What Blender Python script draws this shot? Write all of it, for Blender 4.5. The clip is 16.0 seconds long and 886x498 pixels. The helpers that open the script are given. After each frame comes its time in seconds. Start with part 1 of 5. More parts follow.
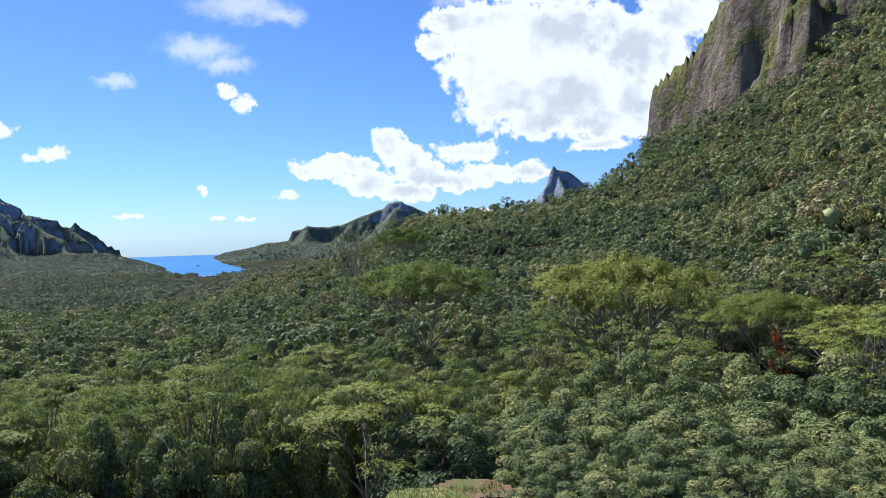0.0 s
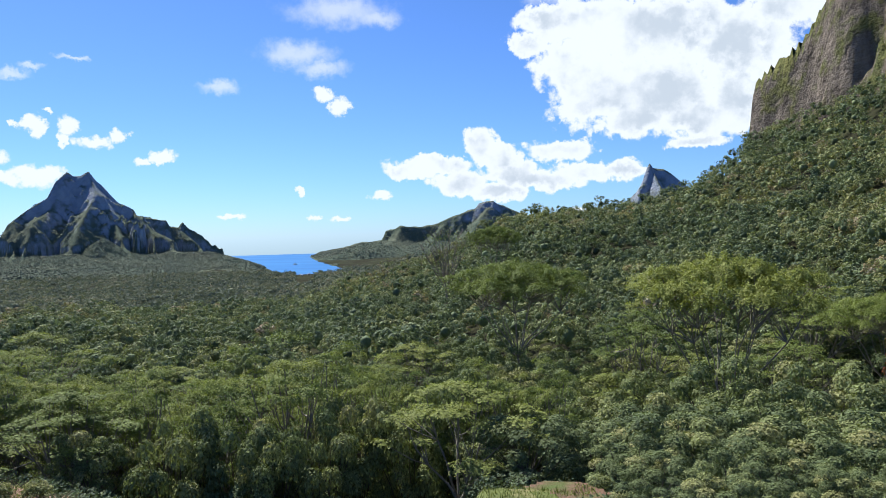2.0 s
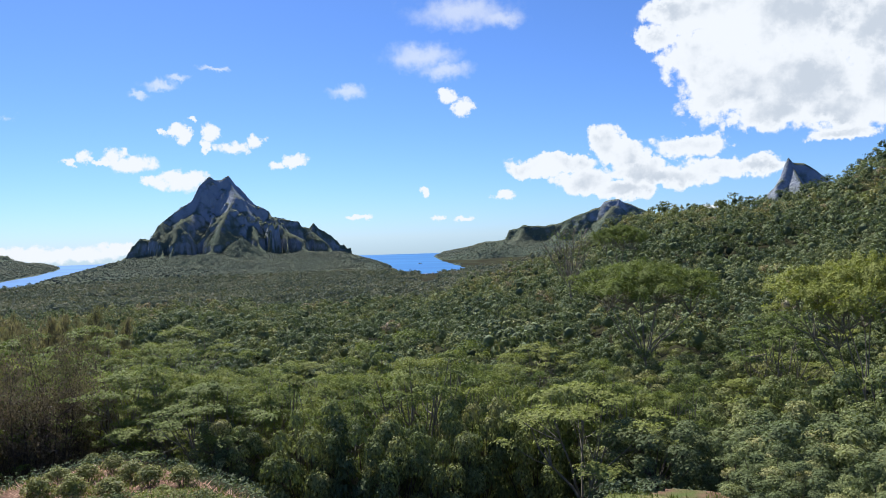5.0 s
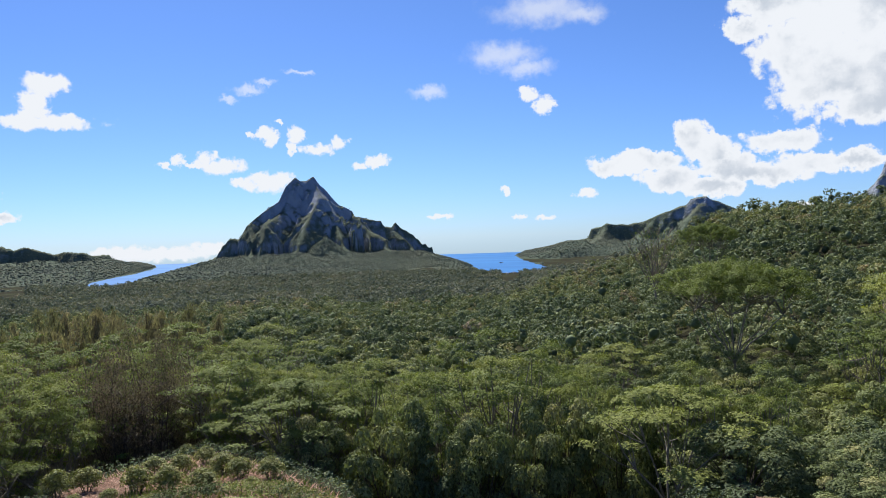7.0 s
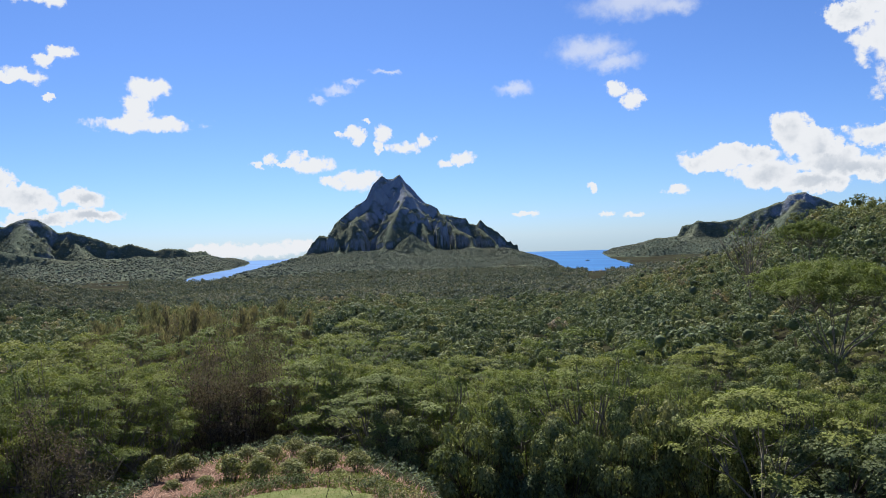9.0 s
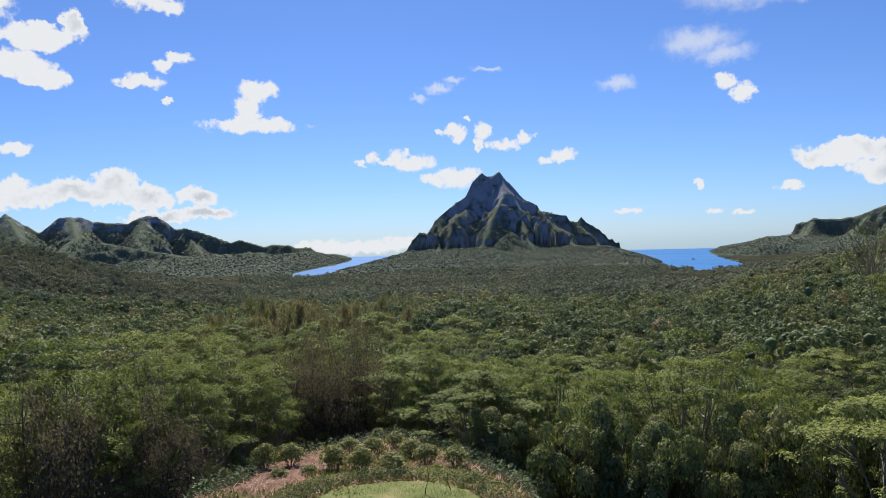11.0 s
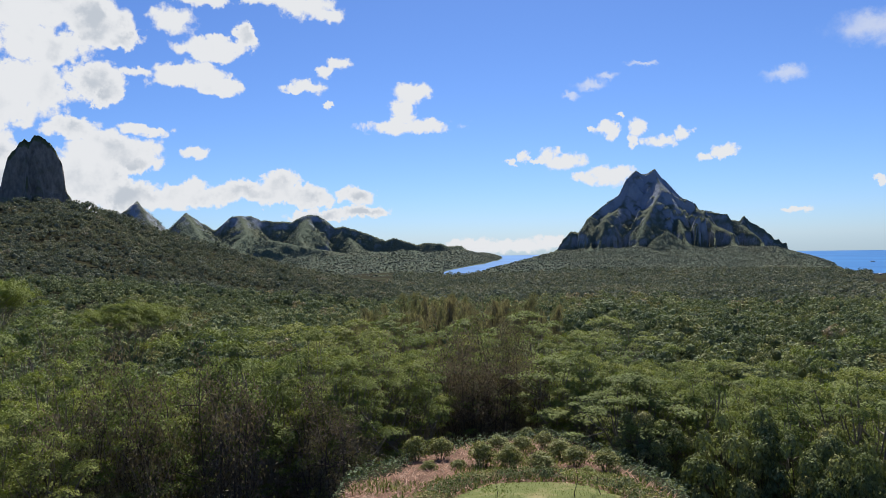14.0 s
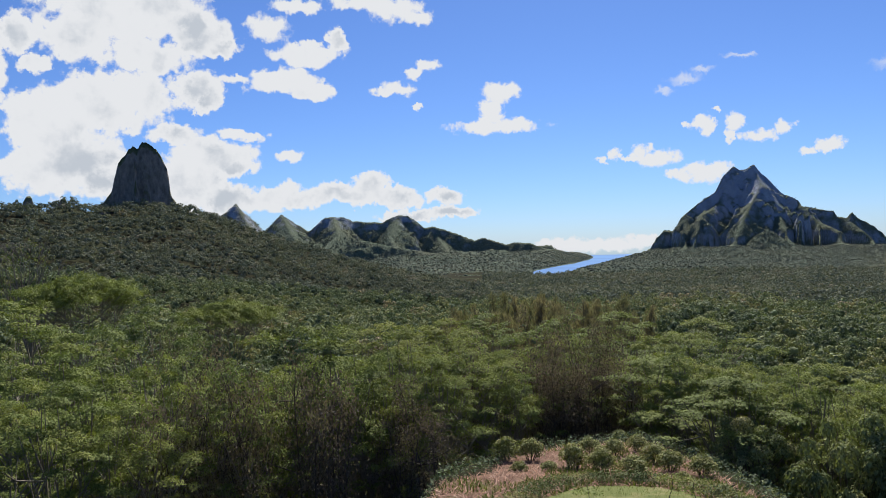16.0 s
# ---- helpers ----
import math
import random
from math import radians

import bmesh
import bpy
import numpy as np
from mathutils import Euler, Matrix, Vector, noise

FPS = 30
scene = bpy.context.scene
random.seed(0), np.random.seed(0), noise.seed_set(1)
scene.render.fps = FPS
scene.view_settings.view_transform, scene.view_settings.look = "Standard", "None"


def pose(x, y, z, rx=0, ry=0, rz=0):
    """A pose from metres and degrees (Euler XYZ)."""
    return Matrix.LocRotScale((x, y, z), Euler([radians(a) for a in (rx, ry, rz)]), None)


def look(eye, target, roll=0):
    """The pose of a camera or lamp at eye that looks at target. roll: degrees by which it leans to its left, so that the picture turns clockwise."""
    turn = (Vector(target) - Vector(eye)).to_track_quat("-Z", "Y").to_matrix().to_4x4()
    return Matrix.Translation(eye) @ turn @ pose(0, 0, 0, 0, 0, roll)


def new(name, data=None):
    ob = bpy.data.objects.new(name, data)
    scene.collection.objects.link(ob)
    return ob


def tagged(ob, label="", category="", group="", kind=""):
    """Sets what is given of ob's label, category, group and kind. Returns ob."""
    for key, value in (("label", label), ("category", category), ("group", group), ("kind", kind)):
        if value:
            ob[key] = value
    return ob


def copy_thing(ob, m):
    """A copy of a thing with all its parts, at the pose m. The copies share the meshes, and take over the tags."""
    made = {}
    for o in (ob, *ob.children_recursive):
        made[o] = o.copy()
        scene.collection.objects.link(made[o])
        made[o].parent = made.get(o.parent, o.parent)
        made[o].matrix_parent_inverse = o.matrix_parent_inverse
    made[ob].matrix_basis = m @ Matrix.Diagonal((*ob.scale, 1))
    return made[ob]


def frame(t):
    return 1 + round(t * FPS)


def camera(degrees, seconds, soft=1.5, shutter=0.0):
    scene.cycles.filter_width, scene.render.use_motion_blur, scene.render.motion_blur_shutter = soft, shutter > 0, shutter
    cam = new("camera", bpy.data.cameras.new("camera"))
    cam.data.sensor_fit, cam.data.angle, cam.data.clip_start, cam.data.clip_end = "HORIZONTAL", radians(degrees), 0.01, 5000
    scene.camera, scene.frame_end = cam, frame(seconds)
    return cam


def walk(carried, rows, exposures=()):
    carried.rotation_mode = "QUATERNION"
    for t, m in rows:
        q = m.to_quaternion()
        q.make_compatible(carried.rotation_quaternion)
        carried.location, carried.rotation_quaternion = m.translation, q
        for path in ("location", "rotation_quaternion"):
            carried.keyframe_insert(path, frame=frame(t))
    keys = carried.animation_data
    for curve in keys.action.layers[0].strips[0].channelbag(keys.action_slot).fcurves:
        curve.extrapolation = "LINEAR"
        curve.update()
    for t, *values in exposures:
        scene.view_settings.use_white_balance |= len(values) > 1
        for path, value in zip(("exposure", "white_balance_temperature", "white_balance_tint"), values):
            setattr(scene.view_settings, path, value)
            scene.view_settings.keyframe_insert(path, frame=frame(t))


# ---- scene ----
# ------------------------------------------------------------------ camera
cam = camera(60.0, 16.0, soft=0.8)
EYE = 110.0  # metres over the sea
# seconds, bearing to the left, tilt, lean (degrees)
TURN = [(0.0, 0.00, -1.33, 1.46), (0.5, 1.81, -1.30, 1.50), (1.0, 3.54, -1.27, 1.54), (1.5, 5.22, -1.23, 1.46),
        (2.0, 6.85, -1.19, 1.44), (2.5, 8.48, -1.14, 1.42), (3.0, 10.05, -1.11, 1.44), (3.5, 11.55, -1.08, 1.55),
        (4.0, 13.03, -1.04, 1.63), (6.5, 20.55, -0.91, 1.71), (7.0, 22.06, -0.87, 1.81), (7.5, 23.59, -0.85, 1.83),
        (8.0, 25.09, -0.87, 1.75), (8.5, 26.72, -0.86, 1.82), (9.0, 28.41, -0.87, 1.74), (11.5, 37.71, -0.85, 1.48),
        (12.0, 39.57, -0.83, 1.38), (12.5, 41.44, -0.79, 1.30), (13.0, 43.34, -0.76, 1.17), (13.5, 45.20, -0.72, 1.16),
        (14.0, 47.01, -0.69, 1.22), (14.5, 48.69, -0.65, 1.25), (15.0, 50.41, -0.61, 1.36), (15.5, 52.05, -0.58, 1.42),
        (16.0, 53.65, -0.55, 1.52)]
walk(cam, [(t, pose(0, 0, EYE, 90 + p, r, y)) for t, y, p, r in TURN],
     exposures=[(0.0, 0.78, 6050, 7), (8.0, 0.58, 6400, 10), (16.0, 0.45, 6500, 10)])

# ------------------------------------------------------------------ sky and sun
SUN_BEARING, SUN_HEIGHT = 42.0, 46.0  # to the left of north (y), over the horizon
sun = new("sun", bpy.data.lights.new("sun", "SUN"))
sun.data.energy, sun.data.angle, sun.data.color = 5.0, radians(0.53), (1.0, 0.95, 0.87)
sb, sh = radians(SUN_BEARING), radians(SUN_HEIGHT)
sun_dir = Vector((-math.sin(sb) * math.cos(sh), math.cos(sb) * math.cos(sh), math.sin(sh)))
sun.matrix_world = look(sun_dir * 200 + Vector((0, 0, EYE)), (0, 0, EYE))

# clouds: bearing, height, half width, half height (degrees)
BIG_CUMULUS = [(-4.0, 14.8, 4.6, 1.6), (-1.1, 15.1, 2.3, 1.2), (0.3, 13.4, 1.5, 1.0), (-3.1, 11.9, 3.1, 2.4), (-5.1, 9.8, 4.2, 2.4), (-9.3, 14.0, 6.2, 2.3),
    (-9.2, 9.6, 5.4, 3.0), (-11.6, 7.7, 3.7, 1.6), (-7.1, 7.9, 3.3, 1.4), (-14.5, 12.4, 3.6, 3.2), (-14.1, 8.9, 2.4, 2.7), (-17.3, 14.6, 3.1, 1.8),
    (-11.6, 5.9, 2.0, 0.5), (-9.4, 18.1, 7.0, 2.5)]
MID_CUMULUS = [(3.8, 6.6, 1.4, 1.2), (2.6, 5.3, 1.6, 1.2), (7.6, 5.1, 3.1, 0.7), (9.0, 4.7, 1.8, 0.7), (5.1, 3.6, 2.3, 1.1), (2.6, 2.9, 2.3, 0.7),
    (-2.1, 5.8, 2.3, 0.9), (-0.8, 3.8, 3.6, 0.8), (-6.2, 4.3, 2.1, 0.7), (-3.7, 4.4, 2.5, 0.7), (1.7, 4.2, 2.1, 1.0)]
SMALL_PUFFS = [(15.3, 10.3, 0.8, 0.5), (14.3, 9.5, 0.8, 0.6), (26.7, 5.9, 1.0, 0.4), (11.3, 2.9, 0.8, 0.3), (17.2, 3.3, 0.3, 0.3), (22.2, 1.6, 1.1, 0.2),
    (16.1, 1.3, 0.5, 0.2), (14.3, 1.2, 0.6, 0.2), (-3.0, 1.4, 0.8, 0.2), (29.4, 7.2, 0.6, 0.4)]
PEAK_PUFFS = [(35.0, 7.9, 0.7, 0.5), (34.5, 7.7, 0.5, 0.7), (35.8, 7.8, 0.3, 0.2), (33.8, 8.7, 0.3, 0.2), (32.6, 7.7, 0.6, 0.6), (33.0, 6.8, 0.3, 0.5),
    (31.1, 6.7, 1.1, 0.4), (28.1, 5.4, 0.5, 0.3), (27.0, 5.6, 0.9, 0.3), (39.0, 6.1, 0.7, 0.6), (37.9, 5.5, 1.5, 0.6), (40.9, 6.0, 0.5, 0.4),
    (41.9, 5.6, 0.5, 0.3), (39.9, 5.6, 0.8, 0.2), (34.9, 4.4, 1.5, 0.7), (33.9, 4.6, 1.0, 0.6), (36.8, 4.4, 0.6, 0.4)]
STACK = [(49.1, 10.9, 1.3, 0.7), (49.9, 9.7, 0.9, 0.7), (49.9, 9.0, 1.0, 0.5), (49.4, 8.4, 3.2, 0.5), (48.3, 8.5, 2.1, 0.5)]
STREAK = [(35.9, 11.0, 1.3, 0.4), (34.6, 11.5, 1.0, 0.3), (37.4, 10.3, 0.8, 0.3), (32.3, 12.1, 1.2, 0.2)]
LEFT_PUFFS = [(54.5, 12.9, 0.9, 0.4), (55.4, 12.4, 0.6, 0.4), (56.7, 11.3, 1.3, 0.5), (57.7, 11.1, 1.0, 0.3), (55.3, 10.0, 0.3, 0.2), (68.8, 8.1, 1.0, 0.4),
    (67.5, 7.9, 1.1, 0.3), (64.7, 6.5, 1.0, 0.4), (66.0, 15.5, 1.5, 0.9), (56.7, 16.8, 2.1, 0.8), (55.0, 16.2, 1.0, 0.5), (59.2, 17.3, 2.5, 0.5),
    (64.0, 17.0, 2.0, 0.5), (68.5, 11.9, 1.1, 0.3)]
LEFT_BANK = [(59.0, 4.2, 1.7, 0.9), (60.0, 3.6, 3.9, 0.8), (61.7, 3.7, 2.3, 0.9), (65.4, 3.5, 3.2, 1.0), (68.2, 3.5, 2.0, 1.1), (57.1, 3.4, 2.0, 0.8),
    (53.3, 3.4, 1.4, 0.7), (52.9, 2.1, 2.2, 0.5), (56.3, 1.9, 2.5, 0.5), (72.7, 7.9, 1.8, 0.9), (70.4, 6.5, 3.2, 1.3), (71.6, 4.8, 2.4, 2.0),
    (68.7, 5.7, 1.5, 0.7), (73.2, 2.8, 2.2, 1.2), (69.5, 3.5, 1.9, 1.3)]
LEFT_TOP = [(75.4, 16.1, 5.2, 2.3), (79.0, 14.3, 2.4, 1.8), (71.0, 15.1, 2.2, 1.7), (69.6, 14.1, 1.6, 0.7), (74.4, 13.2, 3.2, 1.4), (77.4, 9.9, 4.1, 1.9),
    (80.5, 8.2, 2.9, 2.2), (81.6, 9.6, 1.6, 1.2), (75.2, 10.5, 2.5, 1.7), (71.3, 11.1, 1.8, 1.4), (70.5, 10.3, 1.1, 0.9), (79.2, 6.1, 4.1, 2.2),
    (81.6, 5.8, 1.9, 1.9), (77.5, 4.8, 2.3, 1.5), (82.3, 14.0, 1.1, 1.4), (81.5, 12.2, 1.2, 0.6), (84.6, 11.7, 1.5, 4.1), (63.3, 13.8, 2.4, 0.9),
    (61.3, 14.7, 0.7, 1.0), (64.9, 11.8, 2.6, 1.0), (63.1, 11.2, 1.5, 0.7), (76.4, 18.8, 7.4, 2.1), (64.9, 20.0, 4.0, 1.4)]
HORIZON_BANK = [(42.0, -0.6, 4.0, 0.5), (45.4, -0.7, 2.1, 0.4), (39.1, -0.5, 1.7, 0.3), (44.7, -0.3, 2.2, 0.4), (39.1, -0.3, 1.7, 0.4)]
CIRRUS = [(14.1, 16.1, 4.4, 1.3), (11.4, 15.7, 2.2, 0.9), (17.3, 13.2, 3.2, 1.1), (15.4, 12.1, 2.3, 0.8), (22.6, 10.7, 1.8, 0.5), (-1.8, 16.7, 2.4, 0.7)]

world = bpy.data.worlds.new("sky")
scene.world = world
world.use_nodes = True
world.node_tree.nodes.clear()


class Net:
    """Small helper that strings shader nodes together."""

    def __init__(self, tree):
        self.n, self.l = tree.nodes, tree.links

    def put(self, kind, operation="", clamp=False):
        nd = self.n.new(kind)
        if operation:
            nd.operation = operation
        if clamp:
            nd.use_clamp = True
        return nd

    def feed(self, socket, value):
        if isinstance(value, bpy.types.NodeSocket):
            self.l.new(value, socket)
        else:
            socket.default_value = value

    def math(self, op, a, b=0.0, c=0.0, clamp=False):
        nd = self.put("ShaderNodeMath", op, clamp)
        for s, v in zip(nd.inputs, (a, b, c)):
            self.feed(s, v)
        return nd.outputs[0]

    def vec(self, op, a, b=(0, 0, 0)):
        nd = self.put("ShaderNodeVectorMath", op)
        self.feed(nd.inputs[0], a)
        if op not in ("LENGTH", "NORMALIZE"):
            self.feed(nd.inputs[1], b)
        return nd.outputs[1] if op == "LENGTH" else nd.outputs[0]

    def noise(self, where, scale, detail=4.0, rough=0.55, color=False):
        nd = self.put("ShaderNodeTexNoise")
        if where is not None:
            self.feed(nd.inputs["Vector"], where)
        nd.inputs["Scale"].default_value = scale
        nd.inputs["Detail"].default_value = detail
        nd.inputs["Roughness"].default_value = rough
        return nd.outputs["Color" if color else "Fac"]

    def mix(self, f, a, b, blend="MIX"):
        nd = self.put("ShaderNodeMix")
        nd.data_type, nd.blend_type = "RGBA", blend
        self.feed(nd.inputs[0], f)
        self.feed(nd.inputs[6], a)
        self.feed(nd.inputs[7], b)
        return nd.outputs[2]

    def ramp(self, f, *stops):
        nd = self.put("ShaderNodeValToRGB")
        e = nd.color_ramp.elements
        while len(e) < len(stops):
            e.new(0.5)
        for el, (p, col) in zip(e, stops):
            el.position, el.color = p, (*col, 1) if len(col) == 3 else col
        self.feed(nd.inputs[0], f)
        return nd.outputs[0]

    def span(self, f, a, b, lo=0.0, hi=1.0, smooth=False):
        nd = self.put("ShaderNodeMapRange")
        nd.interpolation_type = "SMOOTHSTEP" if smooth else "LINEAR"
        for s, v in zip(nd.inputs, (f, a, b, lo, hi)):
            self.feed(s, v)
        return nd.outputs[0]


W = Net(world.node_tree)
sky = W.put("ShaderNodeTexSky")
sky.sky_type, sky.sun_disc = "NISHITA", False
sky.sun_elevation, sky.sun_rotation = sh, -sb
sky.altitude, sky.air_density, sky.dust_density, sky.ozone_density = 100, 0.85, 0.22, 2.5
way = W.put("ShaderNodeTexCoord").outputs["Generated"]
xyz = W.put("ShaderNodeSeparateXYZ")
W.feed(xyz.inputs[0], way)
bearing = W.math("MULTIPLY", W.math("ARCTAN2", W.math("MULTIPLY", xyz.outputs[0], -1.0), xyz.outputs[1]), 57.2958)
height = W.math("MULTIPLY", W.math("ARCSINE", xyz.outputs[2]), 57.2958)
flat = W.put("ShaderNodeCombineXYZ")
W.feed(flat.inputs[0], bearing)
W.feed(flat.inputs[1], height)
coarse = W.vec("SUBTRACT", W.noise(way, 20.0, 3.0, 0.5, True), (0.5, 0.5, 0.5))
fine = W.vec("SUBTRACT", W.noise(way, 75.0, 6.0, 0.62, True), (0.5, 0.5, 0.5))
bent = W.vec("ADD", flat.outputs[0], W.vec("MULTIPLY", coarse, (1.5, 1.0, 0)))
bent = W.vec("ADD", bent, W.vec("MULTIPLY", fine, (1.7, 1.3, 0)))
# round heads on the edges of the clouds
heads = W.put("ShaderNodeTexVoronoi")
heads.feature, heads.inputs["Scale"].default_value, heads.inputs["Detail"].default_value = "SMOOTH_F1", 42.0, 2.0
W.feed(heads.inputs["Vector"], W.vec("ADD", way, W.vec("MULTIPLY", fine, (0.02, 0.02, 0.02))))
billow = W.math("SUBTRACT", 0.45, heads.outputs["Distance"])


def puffs(lists, where):
    best = None
    for a, e, w, h in (b for l in lists for b in l):
        off = W.vec("MULTIPLY", W.vec("SUBTRACT", where, (a, e, 0)), (0.86 / w, 0.86 / h, 0))
        near = W.math("SUBTRACT", 1.0, W.vec("LENGTH", off))
        best = near if best is None else W.math("MAXIMUM", best, near)
    return best


small_bent = W.vec("ADD", flat.outputs[0], W.vec("MULTIPLY", fine, (1.9, 1.1, 0)))
solid = puffs([BIG_CUMULUS, MID_CUMULUS, LEFT_BANK, LEFT_TOP], bent)
light = puffs([SMALL_PUFFS, PEAK_PUFFS, STACK, LEFT_PUFFS, HORIZON_BANK], small_bent)
wisps = puffs([CIRRUS, STREAK], bent)
grain = W.math("SUBTRACT", W.noise(way, 55.0, 7.0, 0.6), 0.5)
thick = W.math("ADD", W.math("ADD", solid, W.math("MULTIPLY", grain, 0.65)), W.math("MULTIPLY", W.math("ADD", billow, 0.12), 0.5))
thin = W.math("ADD", light, W.math("MULTIPLY", grain, 1.7))
cover = W.math("MAXIMUM", W.span(thick, -0.07, 0.17, smooth=True), W.span(thin, -0.06, 0.42, smooth=True))
veil = W.math("MULTIPLY", W.span(W.math("ADD", wisps, W.math("MULTIPLY", grain, 0.6)), 0.0, 0.9, smooth=True), 0.6)
cover = W.math("MAXIMUM", cover, veil)
# tops are white, thick bellies grey
belly = W.span(W.noise(way, 11.0, 6.0, 0.6), 0.40, 0.60, smooth=True)
belly = W.math("MULTIPLY", belly, W.span(thick, 0.25, 0.7, smooth=True))
cloud_color = W.mix(belly, (8.6, 8.8, 9.1, 1), (5.8, 6.3, 7.0, 1))
tinted = W.mix(1.0, sky.outputs[0], (0.58, 0.80, 1.23, 1), "MULTIPLY")
seen = W.mix(cover, tinted, cloud_color)
back = W.put("ShaderNodeBackground")
W.feed(back.inputs[0], seen)
back.inputs[1].default_value = 0.067
W.l.new(back.outputs[0], W.put("ShaderNodeOutputWorld").inputs[0])

# ------------------------------------------------------------------ materials


def material(name):
    m = bpy.data.materials.new(name)
    m.use_nodes = True
    m.node_tree.nodes.clear()
    return m, Net(m.node_tree)


def finish(N, shader):
    N.l.new(shader, N.put("ShaderNodeOutputMaterial").inputs[0])


def principled(N, color, rough, normal=None, spec=0.5, **more):
    b = N.put("ShaderNodeBsdfPrincipled")
    N.feed(b.inputs["Base Color"], color)
    N.feed(b.inputs["Roughness"], rough)
    b.inputs["Specular IOR Level"].default_value = spec
    for k, v in more.items():
        N.feed(b.inputs[k], v)
    if normal is not None:
        N.l.new(normal, b.inputs["Normal"])
    return b.outputs[0]


def bump(N, f, strength, distance):
    nd = N.put("ShaderNodeBump")
    nd.inputs["Strength"].default_value, nd.inputs["Distance"].default_value = strength, distance
    N.feed(nd.inputs["Height"], f)
    return nd.outputs[0]


def where(N):
    return N.put("ShaderNodeNewGeometry").outputs["Position"]


FUZZ = {"Sheen Weight": 0.03, "Sheen Roughness": 0.6, "Sheen Tint": (0.70, 0.85, 0.95, 1)}


def leaf_material(name, stops, through_share=0.3, rough=0.5, spec=0.4, tone=True, leafy=0.35, fuzz=0.0):
    """Leaves: the hue goes by the crown's tone, the value by each leaf."""
    m, N = material(name)
    geo = N.put("ShaderNodeNewGeometry")
    if tone:
        at_crown = N.put("ShaderNodeAttribute")
        at_crown.attribute_name = "tone"
        t = at_crown.outputs["Fac"]
    else:
        t = N.put("ShaderNodeObjectInfo").outputs["Random"]
    each = geo.outputs["Random Per Island"]
    patch = N.noise(geo.outputs["Position"], 0.6, 3.0)
    t = N.math("ADD", t, N.math("MULTIPLY", N.math("SUBTRACT", patch, 0.5), 0.35), clamp=True)
    col = N.ramp(t, *[(p, (r * 1.06, g * 0.97, b * 1.16)) for p, (r, g, b) in stops])
    dim = N.span(each, 0.0, 1.0, 1.0 - leafy, 1.0 + leafy)
    scaled = N.put("ShaderNodeVectorMath", "SCALE")
    N.feed(scaled.inputs[0], col)
    N.feed(scaled.inputs["Scale"], dim)
    col = scaled.outputs[0]
    face = principled(N, col, rough, spec=spec, **FUZZ) if fuzz else principled(N, col, rough, spec=spec)
    tr = N.put("ShaderNodeBsdfTranslucent")
    N.feed(tr.inputs[0], N.mix(1.0, col, (1.2, 1.3, 0.7, 1), "MULTIPLY"))
    mx = N.put("ShaderNodeMixShader")
    mx.inputs[0].default_value = through_share
    N.l.new(face, mx.inputs[1])
    N.l.new(tr.outputs[0], mx.inputs[2])
    finish(N, mx.outputs[0])
    return m


albizia_leaf = leaf_material("feathery_leaf", [(0.0, (0.138, 0.190, 0.044)), (0.5, (0.182, 0.236, 0.050)), (1.0, (0.235, 0.275, 0.060))], 0.22, 0.7, 0.12, tone=False, leafy=0.35)
broad_leaf = leaf_material("broad_leaf", [(0.0, (0.100, 0.138, 0.055)), (0.45, (0.158, 0.202, 0.072)), (0.8, (0.218, 0.258, 0.088)), (1.0, (0.275, 0.285, 0.105))], 0.18, 0.7, 0.07, tone=False, leafy=0.45)
brown_leaf = leaf_material("withered_leaf", [(0.0, (0.128, 0.112, 0.072)), (0.6, (0.185, 0.155, 0.105)), (1.0, (0.150, 0.155, 0.070))], 0.2, 0.7, 0.08, tone=False, leafy=0.6)
plume_leaf = leaf_material("plume_needles", [(0.0, (0.150, 0.155, 0.080)), (1.0, (0.225, 0.205, 0.120))], 0.35, 0.7, 0.1, tone=False)
shrub_leaf = leaf_material("shrub_leaf", [(0.0, (0.175, 0.215, 0.055)), (1.0, (0.27, 0.285, 0.078))], 0.2, 0.6, 0.15, tone=False, leafy=0.5)
flower_leaf = leaf_material("orange_flower", [(0.0, (0.20, 0.13, 0.04)), (0.5, (0.42, 0.10, 0.03)), (1.0, (0.50, 0.14, 0.03))], 0.2, 0.6, 0.15, tone=False)
FOREST = [(0.0, (0.098, 0.140, 0.066)), (0.35, (0.172, 0.220, 0.092)), (0.62, (0.232, 0.265, 0.098)),
          (0.84, (0.285, 0.282, 0.104)), (0.94, (0.275, 0.228, 0.112)), (1.0, (0.35, 0.32, 0.19))]
canopy_leaf = leaf_material("canopy_leaf", FOREST, 0.14, 0.7, 0.08, leafy=0.5)
# distance haze put into the leaf colour: greyer and paler than FOREST
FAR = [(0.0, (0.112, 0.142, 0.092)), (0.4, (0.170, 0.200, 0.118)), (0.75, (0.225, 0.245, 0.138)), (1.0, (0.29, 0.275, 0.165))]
far_leaf = leaf_material("hazed_canopy_leaf", FAR, 0.12, 0.8, 0.02, leafy=0.15)


def bark_material(name, a, b):
    m, N = material(name)
    p = where(N)
    g = N.noise(N.vec("MULTIPLY", p, (6, 6, 1.2)), 3.0, 6.0, 0.65)
    col = N.mix(N.span(g, 0.3, 0.7), (*a, 1), (*b, 1))
    finish(N, principled(N, col, 0.85, bump(N, g, 0.5, 0.03), 0.25))
    return m


pale_bark = bark_material("pale_bark", (0.15, 0.13, 0.10), (0.30, 0.265, 0.21))
dark_bark = bark_material("dark_bark", (0.060, 0.048, 0.036), (0.13, 0.105, 0.08))


